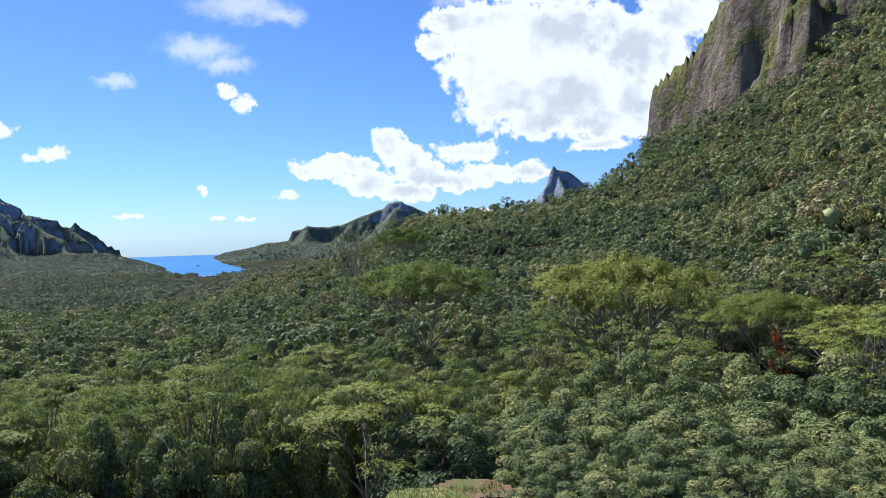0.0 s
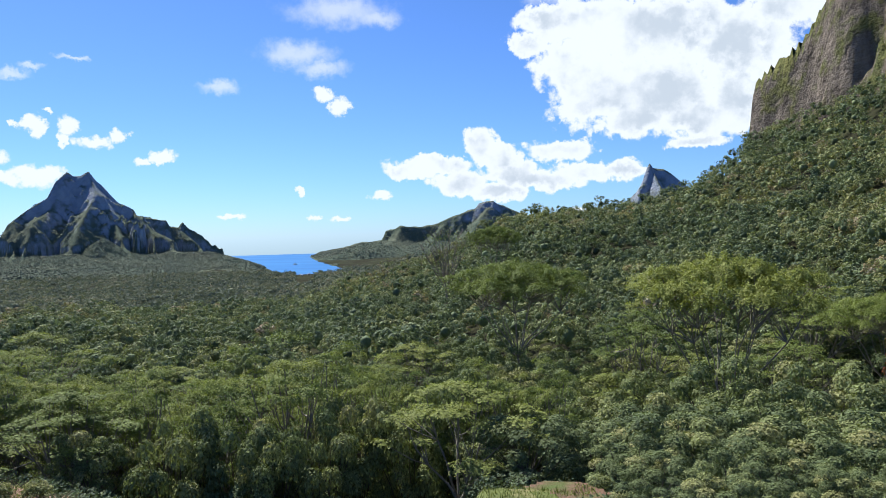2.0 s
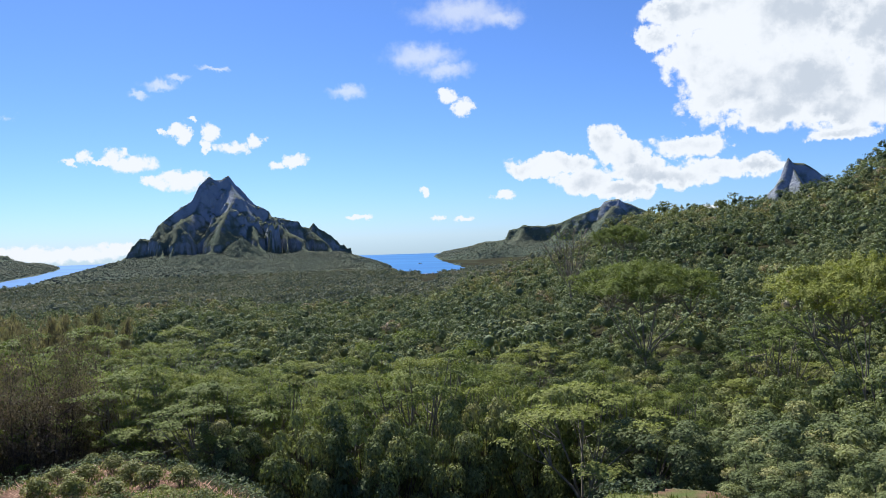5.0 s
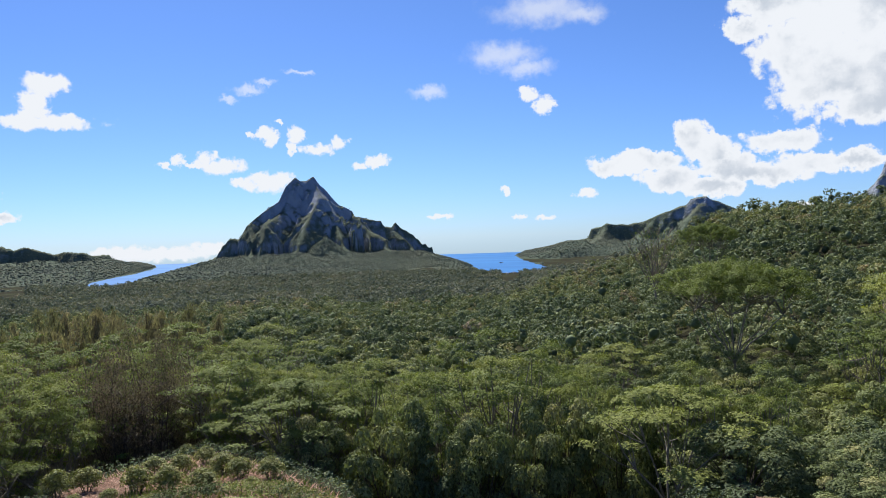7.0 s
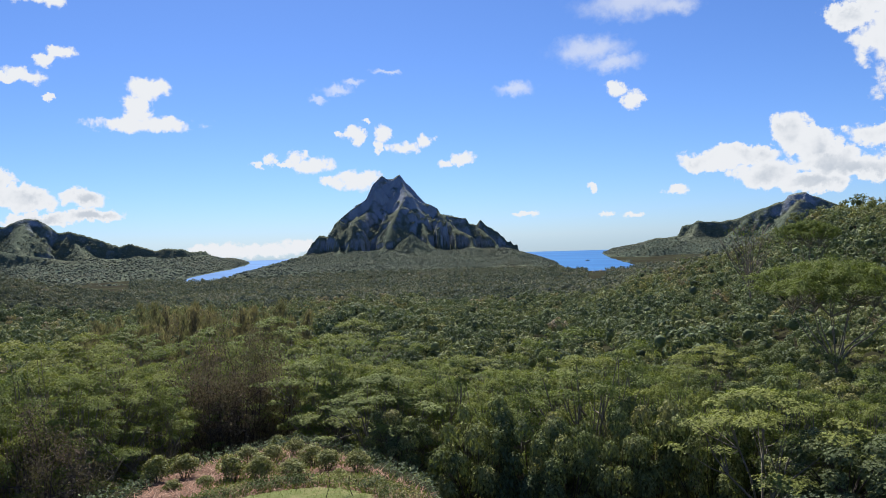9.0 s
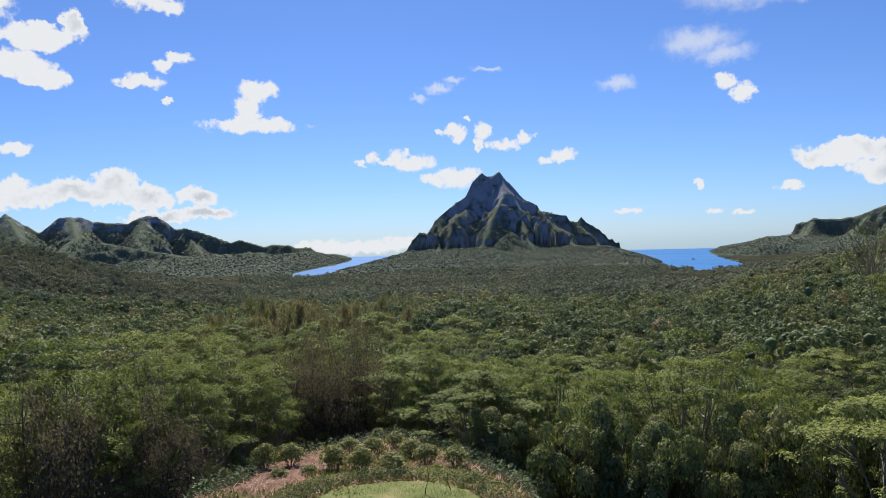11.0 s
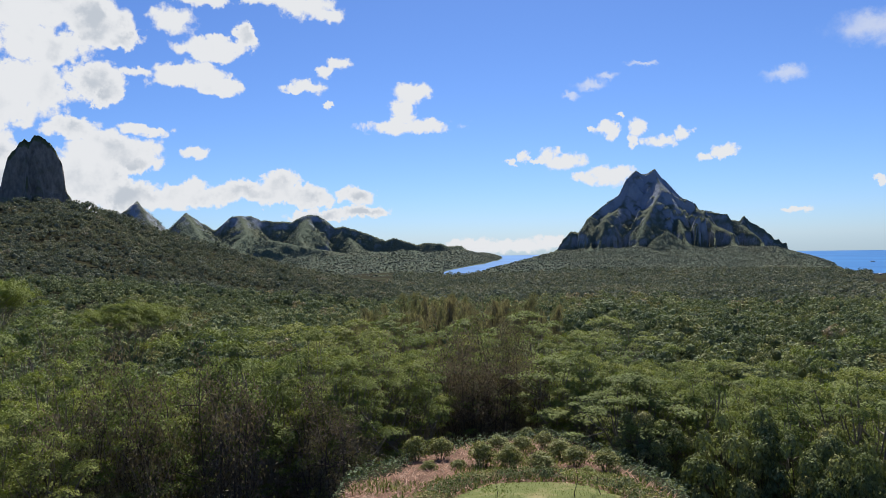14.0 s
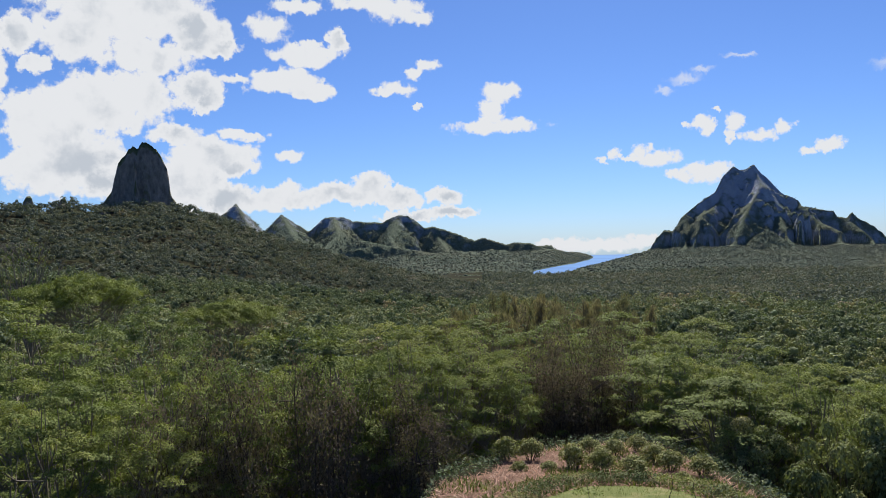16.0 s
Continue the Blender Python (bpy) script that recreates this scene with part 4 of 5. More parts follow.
stand(umbrella_near, [(25, 38, -9.2, 1.05), (6.2, 36, -12.6, 0.55), (-0.6, 37, -12.7, 0.55), (82.3, 38, -8, 1.0), (90.2, 38, -8.4, 0.95), (76, 40, -8.2, 0.95), (70.4, 42, -8.7, 0.9),
                      (66.6, 43, -11.2, 0.65), (57.2, 53, -9.9, 0.9), (52, 51, -9.7, 0.85), (47.2, 45, -10, 0.85), (43.2, 40, -12.2, 0.65), (49, 44.5, -12.3, 0.65), (32, 36, -13.5, 0.65),
                      (104.2, 42, -6.8, 1.0), (109, 46, -6.4, 1.2), (96.6, 40, -8.1, 0.85), (107.6, 32, -11.5, 0.85), (102.5, 31, -14, 0.7), (37, 40, -12.1, 0.75), (41, 46, -10.6, 0.75),
                      (62, 57, -8.8, 0.9), (15, 40, -11.8, 0.75), (19, 45, -10.6, 0.8), (86, 43, -7.9, 0.9), (99, 36, -10, 0.8), (79, 36, -11, 0.7), (29.5, 43, -10.4, 0.8), (93.5, 34, -11.5, 0.75),
                      (73, 37, -11.5, 0.65), (113, 38, -9, 0.9), (59.5, 60, -9.8, 0.95), (55, 58, -9.9, 0.95), (65.5, 58, -9.6, 0.95), (68.5, 52, -9.6, 0.9), (50, 60, -9.4, 0.95)])
stand(umbrella_mid, [(-25, 85, -4.6, 1.3), (-10, 74, -8.0, 1.1), (-26, 82, -7, 1.1), (59.5, 85, -7.6, 1.3),
                     (112, 74, -4, 1.6), (-36, 90, -2.5, 1.0), (-37, 66, -7.6, 1.2), (-41, 60, -7.0, 1.2), (55, 95, -7.4, 1.3), (68, 90, -7.4, 1.3), (100, 85, -5.4, 1.4), (47, 85, -8.0, 1.2), (72, 75, -7.8, 1.2), (78, 70, -8.0, 1.3)])
stand(great, [(2, 88, -3.1, 1.0), (-17.5, 62, -3.0, 0.95), (-31, 76, -6.6, 0.65), (105.8, 110, -2.3, 1.05), (4.1, 195, 0.6, 0.9), (93, 120, -5.4, 1.0)])
stand(round_near, [(-9.6, 42, -16, 1.0), (-17, 40, -17, 1.1), (-17.5, 50, -12.3, 1.2), (-25.7, 50, -11.7, 1.2), (-27, 42, -15, 1.2), (-34.6, 44, -14.0, 1.2), (-39, 48, -12, 1.3), (-22, 36, -19, 0.9), (-31, 36, -18, 0.9),
                   (13, 35, -16.5, 0.75), (9, 37, -14, 0.8), (30, 33.5, -17, 0.75), (35.5, 34, -16.5, 0.75), (18.5, 36, -15.5, 0.8), (43, 36, -17, 0.6), (3, 38, -15, 0.65), (22, 33, -18, 0.65), (27, 32.5, -18.5, 0.65)])
stand(withered, [(58.4, 48, -12.0, 1.0), (61, 46, -13.4, 0.9), (62.5, 50, -12, 0.9), (56, 48, -13.0, 0.9), (59.5, 46, -14, 1.0), (57, 53, -11.4, 0.9),
                 (91, 33, -15.5, 0.9), (84, 33, -16, 0.9), (98, 32, -16.5, 0.9), (75, 34, -17, 0.8)])
stand(plumes, [(65.6, 115, -5.5, 1.1), (67.5, 108, -6.4, 1.0), (63.6, 112, -5.7, 1.2), (61.5, 104, -6.5, 1.0), (59.6, 118, -5.9, 1.2), (57.6, 128, -6.3, 1.0), (54.7, 125, -5.7, 1.2), (53.4, 118, -6.6, 1.0),
               (69.8, 118, -6.9, 1.1), (66.5, 126, -5.5, 1.2), (62.6, 130, -5.6, 1.1), (71.5, 112, -7.4, 1.0), (60.6, 98, -7.4, 0.9), (64.6, 100, -7.0, 1.0), (68.6, 102, -7.3, 0.9), (56.0, 112, -6.9, 0.9)])
stand(bare, [(9.0, 200, 0.4, 1.15), (110.2, 130, 1.0, 0.9)])
stand(redtree, [(-31.6, 72, -9.2, 0.75)])

for a, e in [(66.3, -21.9), (63.8, -21.9), (60.7, -21.7), (58.0, -21.4), (56.9, -23.0), (55.7, -21.4), (53.4, -20.9), (53.8, -23.0), (51.8, -21.9),
             (50.3, -22.5), (47.4, -22.7), (46.9, -23.6), (44.3, -23.8), (41.8, -25.2), (59.6, -22.6), (55.0, -20.4)]:
    # the distance at which the land lies on that line of sight
    rr = np.linspace(18, 42, 200)
    x, y = polar(a, rr)
    under = np.degrees(np.arctan2(land(x, y) + 0.15 - EYE, rr)) - e
    r = float(rr[np.argmin(np.abs(under))])
    shrubs.plant(a, r, tall=rng.uniform(1.15, 1.6), wide=rng.uniform(0.95, 1.2) * (1.5 if a < 43 else 1.0))


# ------------------------------------------------------------------ the rest of the near wood
def fill():
    """Undergrowth and smaller trees round the ones above, from the lookout's foot down the slope."""
    r = 18.5
    while r < 98:
        gap = np.interp(r, [18, 24, 40, 60, 98], [2.0, 2.6, 4.2, 5.2, 6.2])
        step = np.degrees(gap / r)
        for a in np.arange(-47, 118, step):
            a2, r2 = a + rng.uniform(-0.35, 0.35) * step, r + rng.uniform(-0.35, 0.35) * gap
            pick = rng.uniform()
            x, y = polar(a2, r2)
            if any((x - p) ** 2 + (y - q) ** 2 < d * d for p, q, d in taken):
                continue
            if r2 < np.interp(a2, [-47, -9, -7, 8, 10, 36, 38, 41, 45.9, 48.6, 53.1, 57.7, 63.4, 67.9, 74.6, 80, 82, 118], [18, 18, 28, 30, 36, 36, 36, 36, 38, 42, 47, 46, 44, 40, 37, 36, 36, 36]):
                continue
            z = float(land(x, y)) - EYE
            tall = rng.uniform(6.5, 11.0) if r2 > 58 or a2 < 7 else rng.uniform(11.0, 16.0)
            if a2 > 7:
                limit = np.interp(r2, [18, 26, 33, 40, 46, 54, 66, 98], [-24.0, -18.5, -15.0, -13.6, -12.4, -11.2, -10.2, -8.0]) + rng.uniform(-1.6, 0.8)
                tall = min(tall, r2 * math.tan(math.radians(limit)) - z)
            else:
                limit = np.interp(r2, [18, 24, 34, 46, 50, 62, 98], [-28.0, -22.0, -17, -13.0, -12, -9.6, -6.4]) + rng.uniform(-1.6, 0.6)
                tall = min(tall, r2 * math.tan(math.radians(limit)) - z)
            if r2 > 58:
                tall = max(tall, rng.uniform(4.0, 6.5))
            if tall < 1.0:
                continue
            wide = min(1.0, 0.30 + tall / 12)
            if r2 < 62:
                if a2 > 68 and r2 < 36:
                    (withered if pick < 0.3 else umbrella_mid if pick < 0.75 else round_mid).plant(a2, r2, tall=tall, wide=wide)
                elif a2 > 40 and r2 < 46 and pick > 0.9:
                    withered.plant(a2, r2, tall=tall, wide=wide)
                elif tall > 3.6 and pick < np.interp(a2, [-5, 8, 30, 42, 60, 118], [0, 0.2, 0.45, 0.75, 0.8, 0.85]):
                    umbrella_mid.plant(a2, r2, tall=tall, wide=wide * 0.85)
                elif 32 < r2 < 42 or (a2 < 7 and r2 < 46):
                    round_near.plant(a2, r2, tall=tall, wide=wide)
                else:
                    round_mid.plant(a2, r2, tall=tall, wide=wide)
            elif pick < np.interp(a2, [-40, 15, 45, 70, 110], [0.08, 0.12, 0.35, 0.6, 0.75]):
                umbrella_mid.plant(a2, r2, tall=tall * 1.1, wide=wide * 1.1)
            else:
                round_mid.plant(a2, r2, tall=tall, wide=wide)
        r += gap * 0.92


fill()


# ------------------------------------------------------------------ the forest farther off
def ball(level):
    bm = bmesh.new()
    bmesh.ops.create_icosphere(bm, subdivisions=level, radius=1.0)
    v = np.array([p.co[:] for p in bm.verts])
    f = np.array([[q.index for q in p.verts] for p in bm.faces])
    bm.free()
    return v, f


def meadow(x, y):
    r, a = sight(x, y)
    near = (np.abs(r - 1390 - 6 * (a - 43)) < 45) & (np.abs(a - 43.5) < 3.2 + 0.5 * lattice(x / 40, y / 40, 4))
    return near | ((np.abs(r - 1330) < 40) & (np.abs(a - 59.5) < 2.0)) | ((np.abs(r - 1150) < 60) & (np.abs(a - 66) < 1.8))


def canopy(name, label, r0, r1, gap, clumps, sprays, spray, mat, core=0.6, grow=0.16, relief=6.0, squat=1.0, span=(-46, 117)):
    """Crowns shoulder to shoulder: each a dome of leafy clumps round a lumpy body."""
    level = 1
    bv, bf = ball(level)
    cx, cy = [], []
    r = r0
    while r < r1:
        g = gap * (1 + grow * (r - r0) / r0)
        step = np.degrees(g / r)
        a = np.arange(span[0], span[1], step)
        a = a + rng.uniform(-0.4, 0.4, len(a)) * step
        rr = r + rng.uniform(-0.4, 0.4, len(a)) * g
        ok = rr < np.where((a > 13) & (a < 22), 2400, np.where((a > 18) & (a < 28) | (a > 52) & (a < 66), 1620, 1700))
        ok &= land(*polar(a, rr)) > 2.5
        ok &= ~meadow(*polar(a, rr))
        ok &= rr < np.where((a > 24) & (a < 72), 1700, np.interp(a, CREST[:, 0], CREST[:, 1]) + 25) + np.where((a > 13) & (a < 22), 1100, 0)
        x, y = polar(a[ok], rr[ok])
        cx.append(x)
        cy.append(y)
        r += g * 0.9
    x, y = np.concatenate(cx), np.concatenate(cy)
    n = len(x)
    dist = np.hypot(x, y) / REACH
    wide = gap * (1 + grow * (dist - r0) / r0) * np.clip(np.exp(rng.normal(-0.62, 0.26, n)), 0.28, 0.95)
    tall = wide * squat * rng.uniform(0.75, 1.25, n)
    z = land(x, y) + 2.0 + relief * rng.uniform(0, 1, n) ** 1.6 + 0.5 * relief * lattice(x / 25, y / 25, 6)
    centre = np.stack([x, y, z], -1)
    tone = np.clip(0.42 + 0.20 * rng.normal(size=n) + 0.20 * lattice(x / 45, y / 45, 12) + 0.18 * lattice(x / 170, y / 170, 15), 0, 0.95)
    tone = np.where(rng.uniform(size=n) < 0.006, 1.0, tone)
    axes = np.stack([wide, wide, tall], -1)
    lump = rng.uniform(0.78, 1.22, (n, len(bv)))
    v = bv[None] * lump[..., None] * axes[:, None] * core + centre[:, None]
    f = bf[None] + (np.arange(n) * len(bv))[:, None, None]
    out = rng.normal(size=(n * clumps, 3))
    out /= np.linalg.norm(out, axis=1, keepdims=True)
    out[:, 2] = np.where(out[:, 2] < -0.2, -out[:, 2], out[:, 2])
    crown = np.repeat(np.arange(n), clumps)
    heart = centre[crown] + out * axes[crown] * rng.uniform(0.62, 0.95, len(crown))[:, None]
    girth = wide[crown] * rng.uniform(0.24, 0.42, len(crown)) * (12 / clumps) ** 0.4
    who = np.repeat(np.arange(len(crown)), sprays)
    d = rng.normal(size=(len(who), 3)) + 0.5 * out[who] + (0, 0, 0.35)
    d /= np.linalg.norm(d, axis=1, keepdims=True)
    c = heart[who] + d * girth[who][:, None] * rng.uniform(0.6, 1.08, len(who))[:, None] * (1, 1, 0.8)
    lv, lf = leaves(c, d + (0, 0, 0.25), spray * wide[crown][who], 0.62, 0.3)
    shade = np.clip(tone[crown] + 0.07 * rng.normal(size=len(crown)), 0, 1)
    verts = np.concatenate([v.reshape(-1, 3), lv])
    faces = np.concatenate([f.reshape(-1, 3), lf + v.shape[0] * v.shape[1]])
    # bodies toned darker than their leaves, painting in the shade between clumps
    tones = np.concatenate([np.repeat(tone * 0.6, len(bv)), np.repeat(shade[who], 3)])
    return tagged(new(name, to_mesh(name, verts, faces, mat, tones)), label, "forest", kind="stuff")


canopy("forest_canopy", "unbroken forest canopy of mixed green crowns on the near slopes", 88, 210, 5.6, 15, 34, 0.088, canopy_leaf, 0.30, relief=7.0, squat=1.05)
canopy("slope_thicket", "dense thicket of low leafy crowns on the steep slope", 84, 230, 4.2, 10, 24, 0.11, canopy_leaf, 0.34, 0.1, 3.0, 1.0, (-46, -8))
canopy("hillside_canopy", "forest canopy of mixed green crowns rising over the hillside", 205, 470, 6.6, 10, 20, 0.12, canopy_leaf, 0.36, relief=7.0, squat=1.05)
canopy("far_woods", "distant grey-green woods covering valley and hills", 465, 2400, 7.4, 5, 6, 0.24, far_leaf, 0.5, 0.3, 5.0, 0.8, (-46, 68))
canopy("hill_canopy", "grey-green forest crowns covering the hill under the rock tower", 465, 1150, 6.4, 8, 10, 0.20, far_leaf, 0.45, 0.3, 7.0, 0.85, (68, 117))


def mountain_woods():
    """Crowns on the gentler slopes of the far mountains."""
    bv = np.array([(1, 0, 0), (0, 1, 0), (-1, 0, 0), (0, -1, 0), (0, 0, 1), (0, 0, -1)], float)
    bf = np.array([(0, 1, 4), (1, 2, 4), (2, 3, 4), (3, 0, 4), (1, 0, 5), (2, 1, 5), (3, 2, 5), (0, 3, 5)])
    verts, faces, tones, o = [], [], [], 0
    for X, Y, Z, dist, gap in grown:
        cell = abs(X[1, 0] - X[0, 0]) + abs(Y[1, 0] - Y[0, 0])
        gx, gy = np.gradient(Z, cell)
        slope = np.hypot(gx, gy)
        facing_us = np.gradient(Z, axis=1) > -0.25 * slope * cell
        share = (cell / gap) ** 2
        ok = (rng.uniform(size=Z.shape) < share * 1.2) & (slope < np.where(Z < 70, 1.7, 0.9)) & (Z > -107) & (dist > np.where(Z < 40, 10, 40)) & facing_us
        n = int(ok.sum())
        w = gap * np.clip(np.exp(rng.normal(-1.1, 0.35, n)), 0.15, 0.7)
        c = np.stack([X[ok] + rng.uniform(-0.6, 0.6, n) * cell, Y[ok] + rng.uniform(-0.6, 0.6, n) * cell, Z[ok] + EYE + 0.15 * w], -1)
        spin = rng.uniform(0, 6.28, n)
        cs, sn = np.cos(spin)[:, None], np.sin(spin)[:, None]
        q = bv[None] * rng.uniform(0.7, 1.3, (n, 6, 1)) * np.stack([w, w, w * 0.5], -1)[:, None]
        q = np.stack([q[..., 0] * cs - q[..., 1] * sn, q[..., 0] * sn + q[..., 1] * cs, q[..., 2]], -1) + c[:, None]
        verts.append(q.reshape(-1, 3))
        faces.append((bf[None] + (np.arange(n) * 6)[:, None, None]).reshape(-1, 3) + o)
        tones.append(np.repeat(np.clip(0.22 + 0.16 * rng.normal(size=n) + 0.3 * lattice(c[:, 0] / 90, c[:, 1] / 90, 3), 0, 1), 6))
        o += n * 6
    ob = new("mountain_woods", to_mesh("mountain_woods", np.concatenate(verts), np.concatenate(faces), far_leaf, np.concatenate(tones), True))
    tagged(ob, "dark woods on the lower slopes of the far mountains", "forest", kind="stuff")


mountain_woods()


# ------------------------------------------------------------------ fields, village and boat in the valley
def field(name, label, a0, a1, r0, r1):
    A, R = np.meshgrid(np.linspace(a0, a1, 24), np.linspace(r0, r1, 16), indexing="ij")
    x, y = polar(A, R)
    v = np.stack([x, y, land(x, y) + 1.0], -1).reshape(-1, 3)
    i, j = np.meshgrid(np.arange(23), np.arange(15), indexing="ij")
    f = np.stack([i * 16 + j, i * 16 + j + 1, (i + 1) * 16 + j + 1, (i + 1) * 16 + j], -1).reshape(-1, 4)
    tagged(new(name, to_mesh(name, v, f, lawn_mat, smooth=True)), label, "field", kind="structure")


field("meadow_1", "pale green pasture between the woods of the valley", 40.0, 47.0, 1340, 1440)
field("meadow_2", "pale green pasture near the village", 57.5, 61.5, 1290, 1370)
field("meadow_3", "small open pasture on the valley floor", 64.2, 67.8, 1090, 1210)


def plain(name, color, rough_value):
    m, N = material(name)
    n = N.noise(where(N), 1.5, 4.0)
    finish(N, principled(N, N.mix(N.span(n, 0.3, 0.7), (*color, 1), (*[c * 0.8 for c in color], 1)), rough_value))
    return m


wall_paint, roof_sheet, hull_paint = plain("white_wall", (0.5, 0.48, 0.44), 0.8), plain("grey_roof", (0.22, 0.20, 0.20), 0.6), plain("white_hull", (0.8, 0.8, 0.8), 0.4)


def box(x0, x1, y0, y1, z0, z1):
    v = [(x, y, z) for z in (z0, z1) for y in (y0, y1) for x in (x0, x1)]
    return v, [(0, 2, 3, 1), (4, 5, 7, 6), (0, 1, 5, 4), (2, 6, 7, 3), (0, 4, 6, 2), (1, 3, 7, 5)]


def village_house():
    h = empty_thing("house", "small white house with a grey gabled roof", "house", "village houses by the bay")
    part("wall", to_mesh("wall", *box(-6, 6, -4, 4, -2, 3.2), wall_paint), h)
    v = [(-6.8, -4.8, 3.0), (6.8, -4.8, 3.0), (6.8, 4.8, 3.0), (-6.8, 4.8, 3.0), (-6.8, 0, 6.0), (6.8, 0, 6.0)]
    part("roof", to_mesh("roof", v + [v[4], v[5]], [(0, 1, 5, 4), (2, 3, 4, 5), (3, 0, 4, 6), (1, 2, 5, 7)], roof_sheet), h)
    for k in (-3.5, 0, 3.5):
        part("window", to_mesh("window", *box(k - 0.6, k + 0.6, -4.06, -3.98, 1.0, 2.2), dark_bark), h)
    return h


first = village_house()
spots = [(62.6, 1500), (61.9, 1470), (61.2, 1510), (63.4, 1480), (60.4, 1500), (62.2, 1530), (64.0, 1510), (24.0, 1500), (22.6, 1510), (21.4, 1490), (23.3, 1480)]
for k, (a, r) in enumerate(spots):
    x, y = (float(c) for c in polar(a, r))
    m = pose(x, y, float(land(x, y)) + 1.0, 0, 0, a + (k * 37) % 50 - 25) @ Matrix.Scale(0.75, 4)
    if k:
        copy_thing(first, m)
    else:
        first.matrix_basis = m

boat = empty_thing("boat", "small white boat anchored in the bay", "boat")
part("hull", to_mesh("hull", [(-9, -2, 0), (6, -2.4, 0), (11, 0, 0), (6, 2.4, 0), (-9, 2, 0), (-9, -2.4, 2.2), (6, -3, 2.6), (13, 0, 3.2), (6, 3, 2.6), (-9, 2.4, 2.2)],
                          [(0, 1, 6, 5), (1, 2, 7, 6), (2, 3, 8, 7), (3, 4, 9, 8), (4, 0, 5, 9)], hull_paint), boat)
part("deck", to_mesh("deck", [(-9, -2.4, 2.2), (6, -3, 2.5), (13, 0, 3.1), (6, 3, 2.5), (-9, 2.4, 2.2)], [(0, 1, 2, 3, 4)], hull_paint), boat)
part("cabin", to_mesh("cabin", *box(-5, 4, -1.6, 1.6, 2.2, 5.0), hull_paint), boat)
bx, by = (float(c) for c in polar(23.9, 2200))
boat.matrix_basis = pose(bx, by, 0, 0, 0, 60)


# ------------------------------------------------------------------ the clearing
straw = leaf_material("dry_frond", [(0.0, (0.20, 0.115, 0.065)), (0.6, (0.33, 0.21, 0.12)), (1.0, (0.42, 0.32, 0.20))], 0.1, 0.8, 0.1, leafy=0.5)
green_blade = leaf_material("green_blade", [(0.0, (0.10, 0.145, 0.030)), (1.0, (0.20, 0.225, 0.055))], 0.2, 0.7, 0.1, leafy=0.45)


def scatter(n, inside):
    """Random places on the land where inside() holds."""
    n = int(n * 2.1)
    x, y = rng.uniform(-56, 8, n), rng.uniform(8, 60, n)
    ok = inside(x, y)
    return x[ok], y[ok]


def stalks(name, label, x, y, length, width, mat, upright, category, lift=0.1):
    n = len(x)
    z = land(x, y) + lift
    a = rng.uniform(0, 6.28, n)
    up = rng.uniform(upright[0], upright[1], n)
    d = np.stack([np.cos(a) * np.cos(up), np.sin(a) * np.cos(up), np.sin(up)], -1) * (length * rng.uniform(0.4, 1.3, n))[:, None]
    side = np.stack([-np.sin(a), np.cos(a), 0 * a], -1) * width
    c = np.stack([x, y, z], -1)
    v = np.stack([c - side, c + side, c + d], 1).reshape(-1, 3)
    ob = new(name, to_mesh(name, v, np.arange(3 * n).reshape(-1, 3), mat, np.repeat(rng.uniform(0, 1, n), 3)))
    return tagged(ob, label, category, kind="stuff")


fx, fy = scatter(60000, lambda x, y: in_clearing(x, y) & ~in_lawn(x, y))
stalks("dry_fronds", "reddish-brown cut fern fronds strewn over the clearing", fx, fy, 0.55, 0.03, straw, (0.0, 0.5), "dry fronds", 0.12)
gx, gy = scatter(50000, lambda x, y: in_clearing(x, y) & ~in_lawn(x, y) & (rough(x, y, 4.0, 33) > 0.12))
stalks("weeds", "low green weeds in patches on the mulch", gx, gy, 0.38, 0.05, green_blade, (0.4, 1.3), "weeds", 0.08)
px, py = scatter(120000, lambda x, y: in_path(x, y) | (in_earth(x, y) & (rough(x, y, 1.0, 3) > 0.1)))
stalks("rough_grass", "tufts of grass on the small open patch", px, py, 0.22, 0.02, green_blade, (0.5, 1.4), "grass", 0.1)
lx, ly = scatter(90000, in_lawn)
stalks("lawn_grass", "short mown grass blades", lx, ly, 0.08, 0.012, green_blade, (0.6, 1.4), "grass", 0.2)


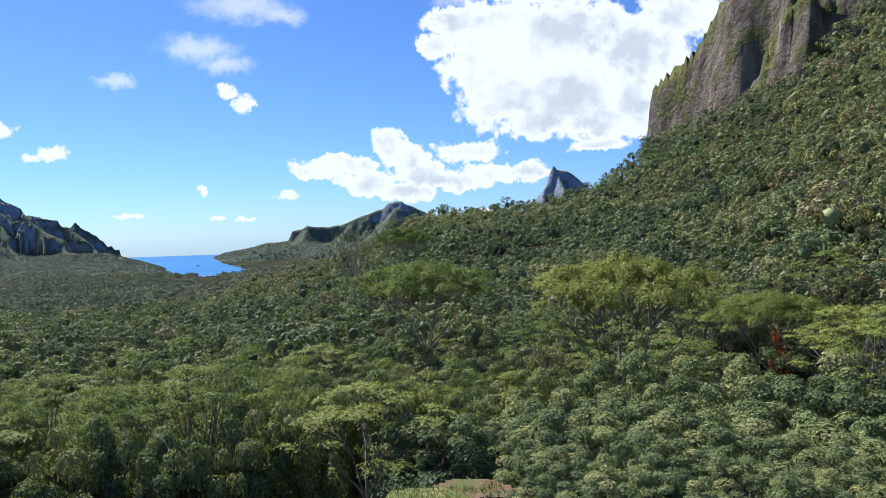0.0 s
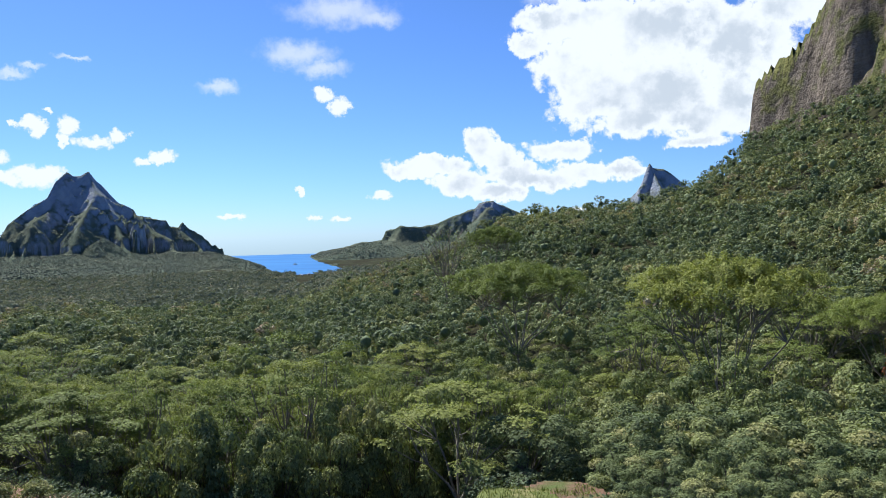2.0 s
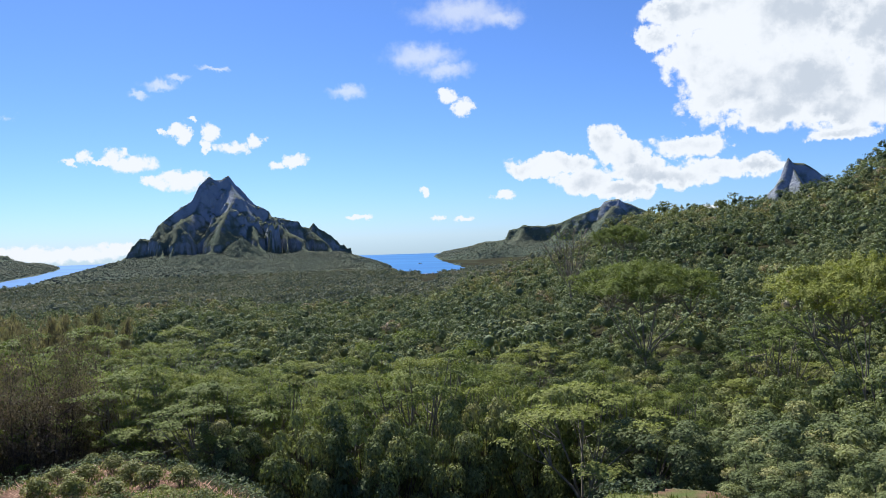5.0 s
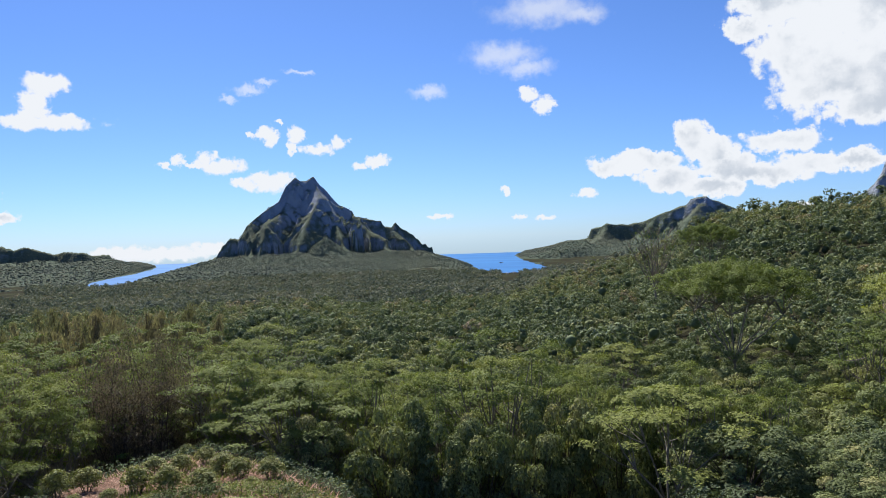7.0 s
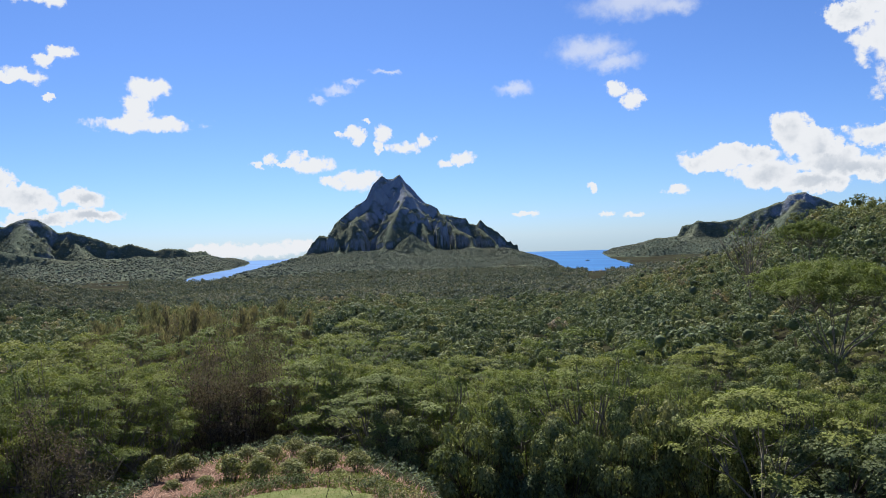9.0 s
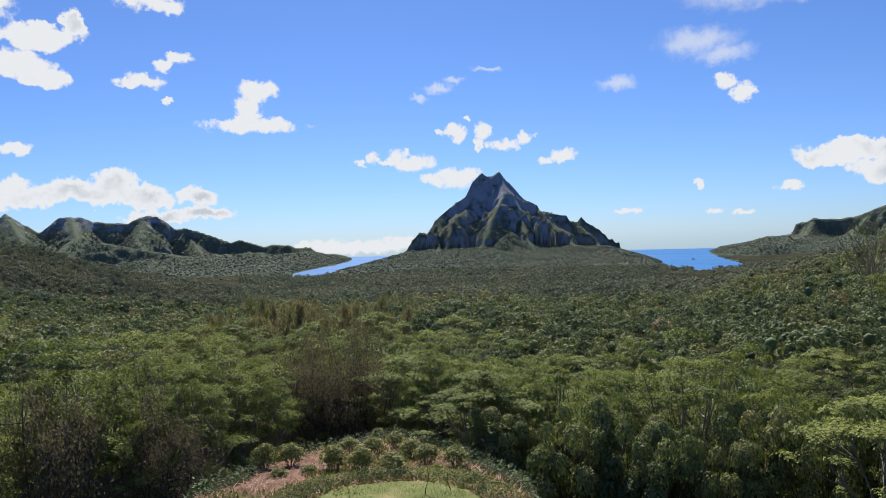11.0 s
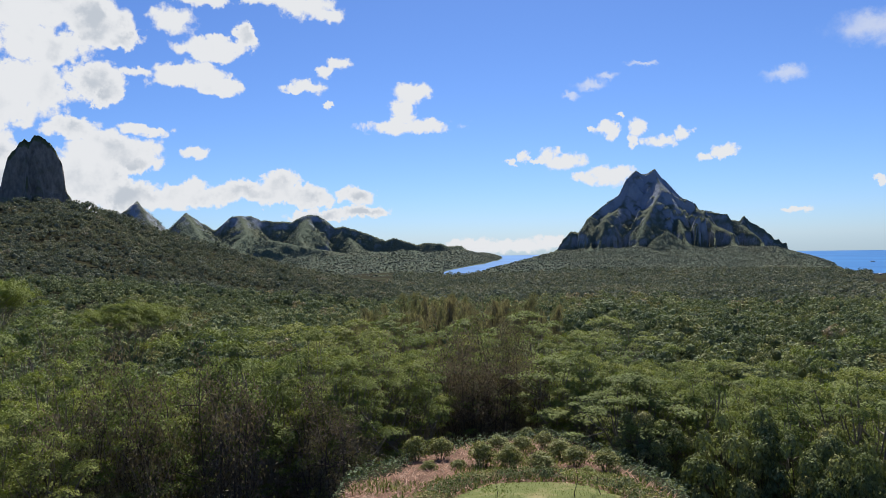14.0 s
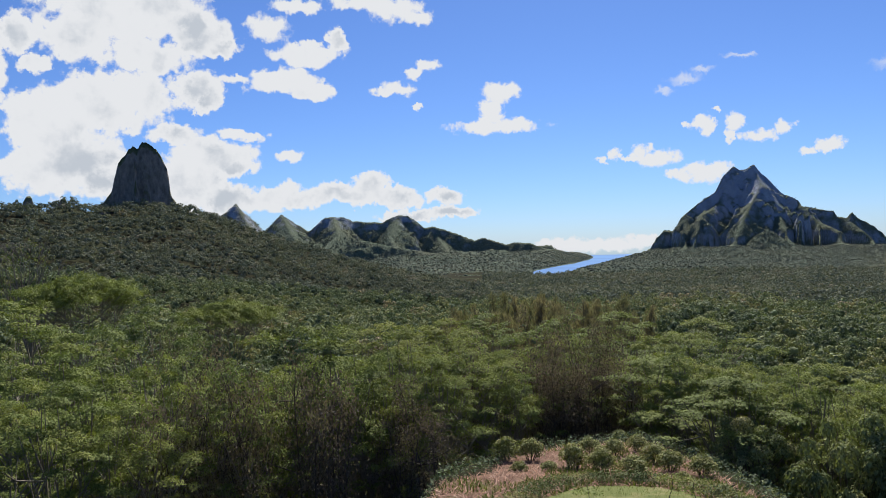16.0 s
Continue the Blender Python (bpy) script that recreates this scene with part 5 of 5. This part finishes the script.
def hedge():
    """Low clipped border round the far side of the lawn."""
    base = empty_thing("hedge", "low clipped green border hedge round the lawn", "hedge")
    for k in range(17):
        t = math.radians(20 + 140 * k / 16)
        px, py = (float(c) for c in polar(54.0 + 12.0 * math.cos(t), 22.0 + 5.7 * math.sin(t)))
        p, d = blob_points(420, (0.95, 0.95, 0.34 * rng.uniform(0.8, 1.2)), 0.6)
        p = p + (px, py, float(land(px, py)) + 0.22)
        part("foliage", to_mesh("foliage", *leaves(p, d + (0, 0, 0.4), np.full(len(p), 0.06), 0.6, 0.5), broad_leaf), base)


hedge()


def seedling():
    """Slim young tree in the lawn with drooping sprays."""
    t = empty_thing("young_tree", "slim young tree with drooping feathery sprays on the lawn", "tree", "young trees on the lawn")
    part("trunk", to_mesh("trunk", *tube(limb_path((0, 0, -0.2), (0.1, 0, 1.5), (0.1, 0.1, 0), 4), (0.03, 0.025, 0.02, 0.01), 4), dark_bark), t)
    p = np.repeat(np.array([(math.cos(k) * 0.5, math.sin(k) * 0.5, 0.9 + 0.09 * k) for k in range(7)]), 26, axis=0)
    p = p + rng.normal(size=p.shape) * (0.22, 0.22, 0.10)
    part("foliage", to_mesh("foliage", *leaves(p, np.tile((0, 0, 1.0), (len(p), 1)), np.full(len(p), 0.07), 0.4, 0.6), albizia_leaf), t)
    return t


young = Kind([seedling], 1.5)
for a, r, h in ((50.5, 24.6, 1.5), (48.0, 25.0, 1.1), (58.5, 24.0, 0.9)):
    young.plant(a, r, tall=h)
for a, r in ((65.0, 29.3), (62.0, 29.6), (45.5, 26.4), (49.2, 28.2)):
    shrubs.plant(a, r, tall=rng.uniform(0.6, 0.8), wide=rng.uniform(0.6, 0.8))


def undergrowth():
    """Ferns and low leaves that cover the ground under the near trees."""
    n = 150000
    a, r = rng.uniform(-46, 117, n), rng.uniform(17, 58, n)
    x, y = polar(a, r)
    ok = ~in_clearing(x, y) & ~in_path(x, y) & ~in_earth(x, y)
    x, y = x[ok], y[ok]
    c = np.stack([x, y, land(x, y) + rng.uniform(0.05, 0.5, len(x))], -1)
    v, f = leaves(c, np.tile((0, 0, 1.0), (len(x), 1)), np.full(len(x), 0.10), 0.5, 0.7)
    ob = new("undergrowth", to_mesh("undergrowth", v, f, canopy_leaf, np.repeat(np.clip(0.08 + 0.15 * rng.normal(size=len(x)), 0, 0.8), 3)))
    tagged(ob, "low ferns and leaves under the near trees", "undergrowth", kind="stuff")


undergrowth()
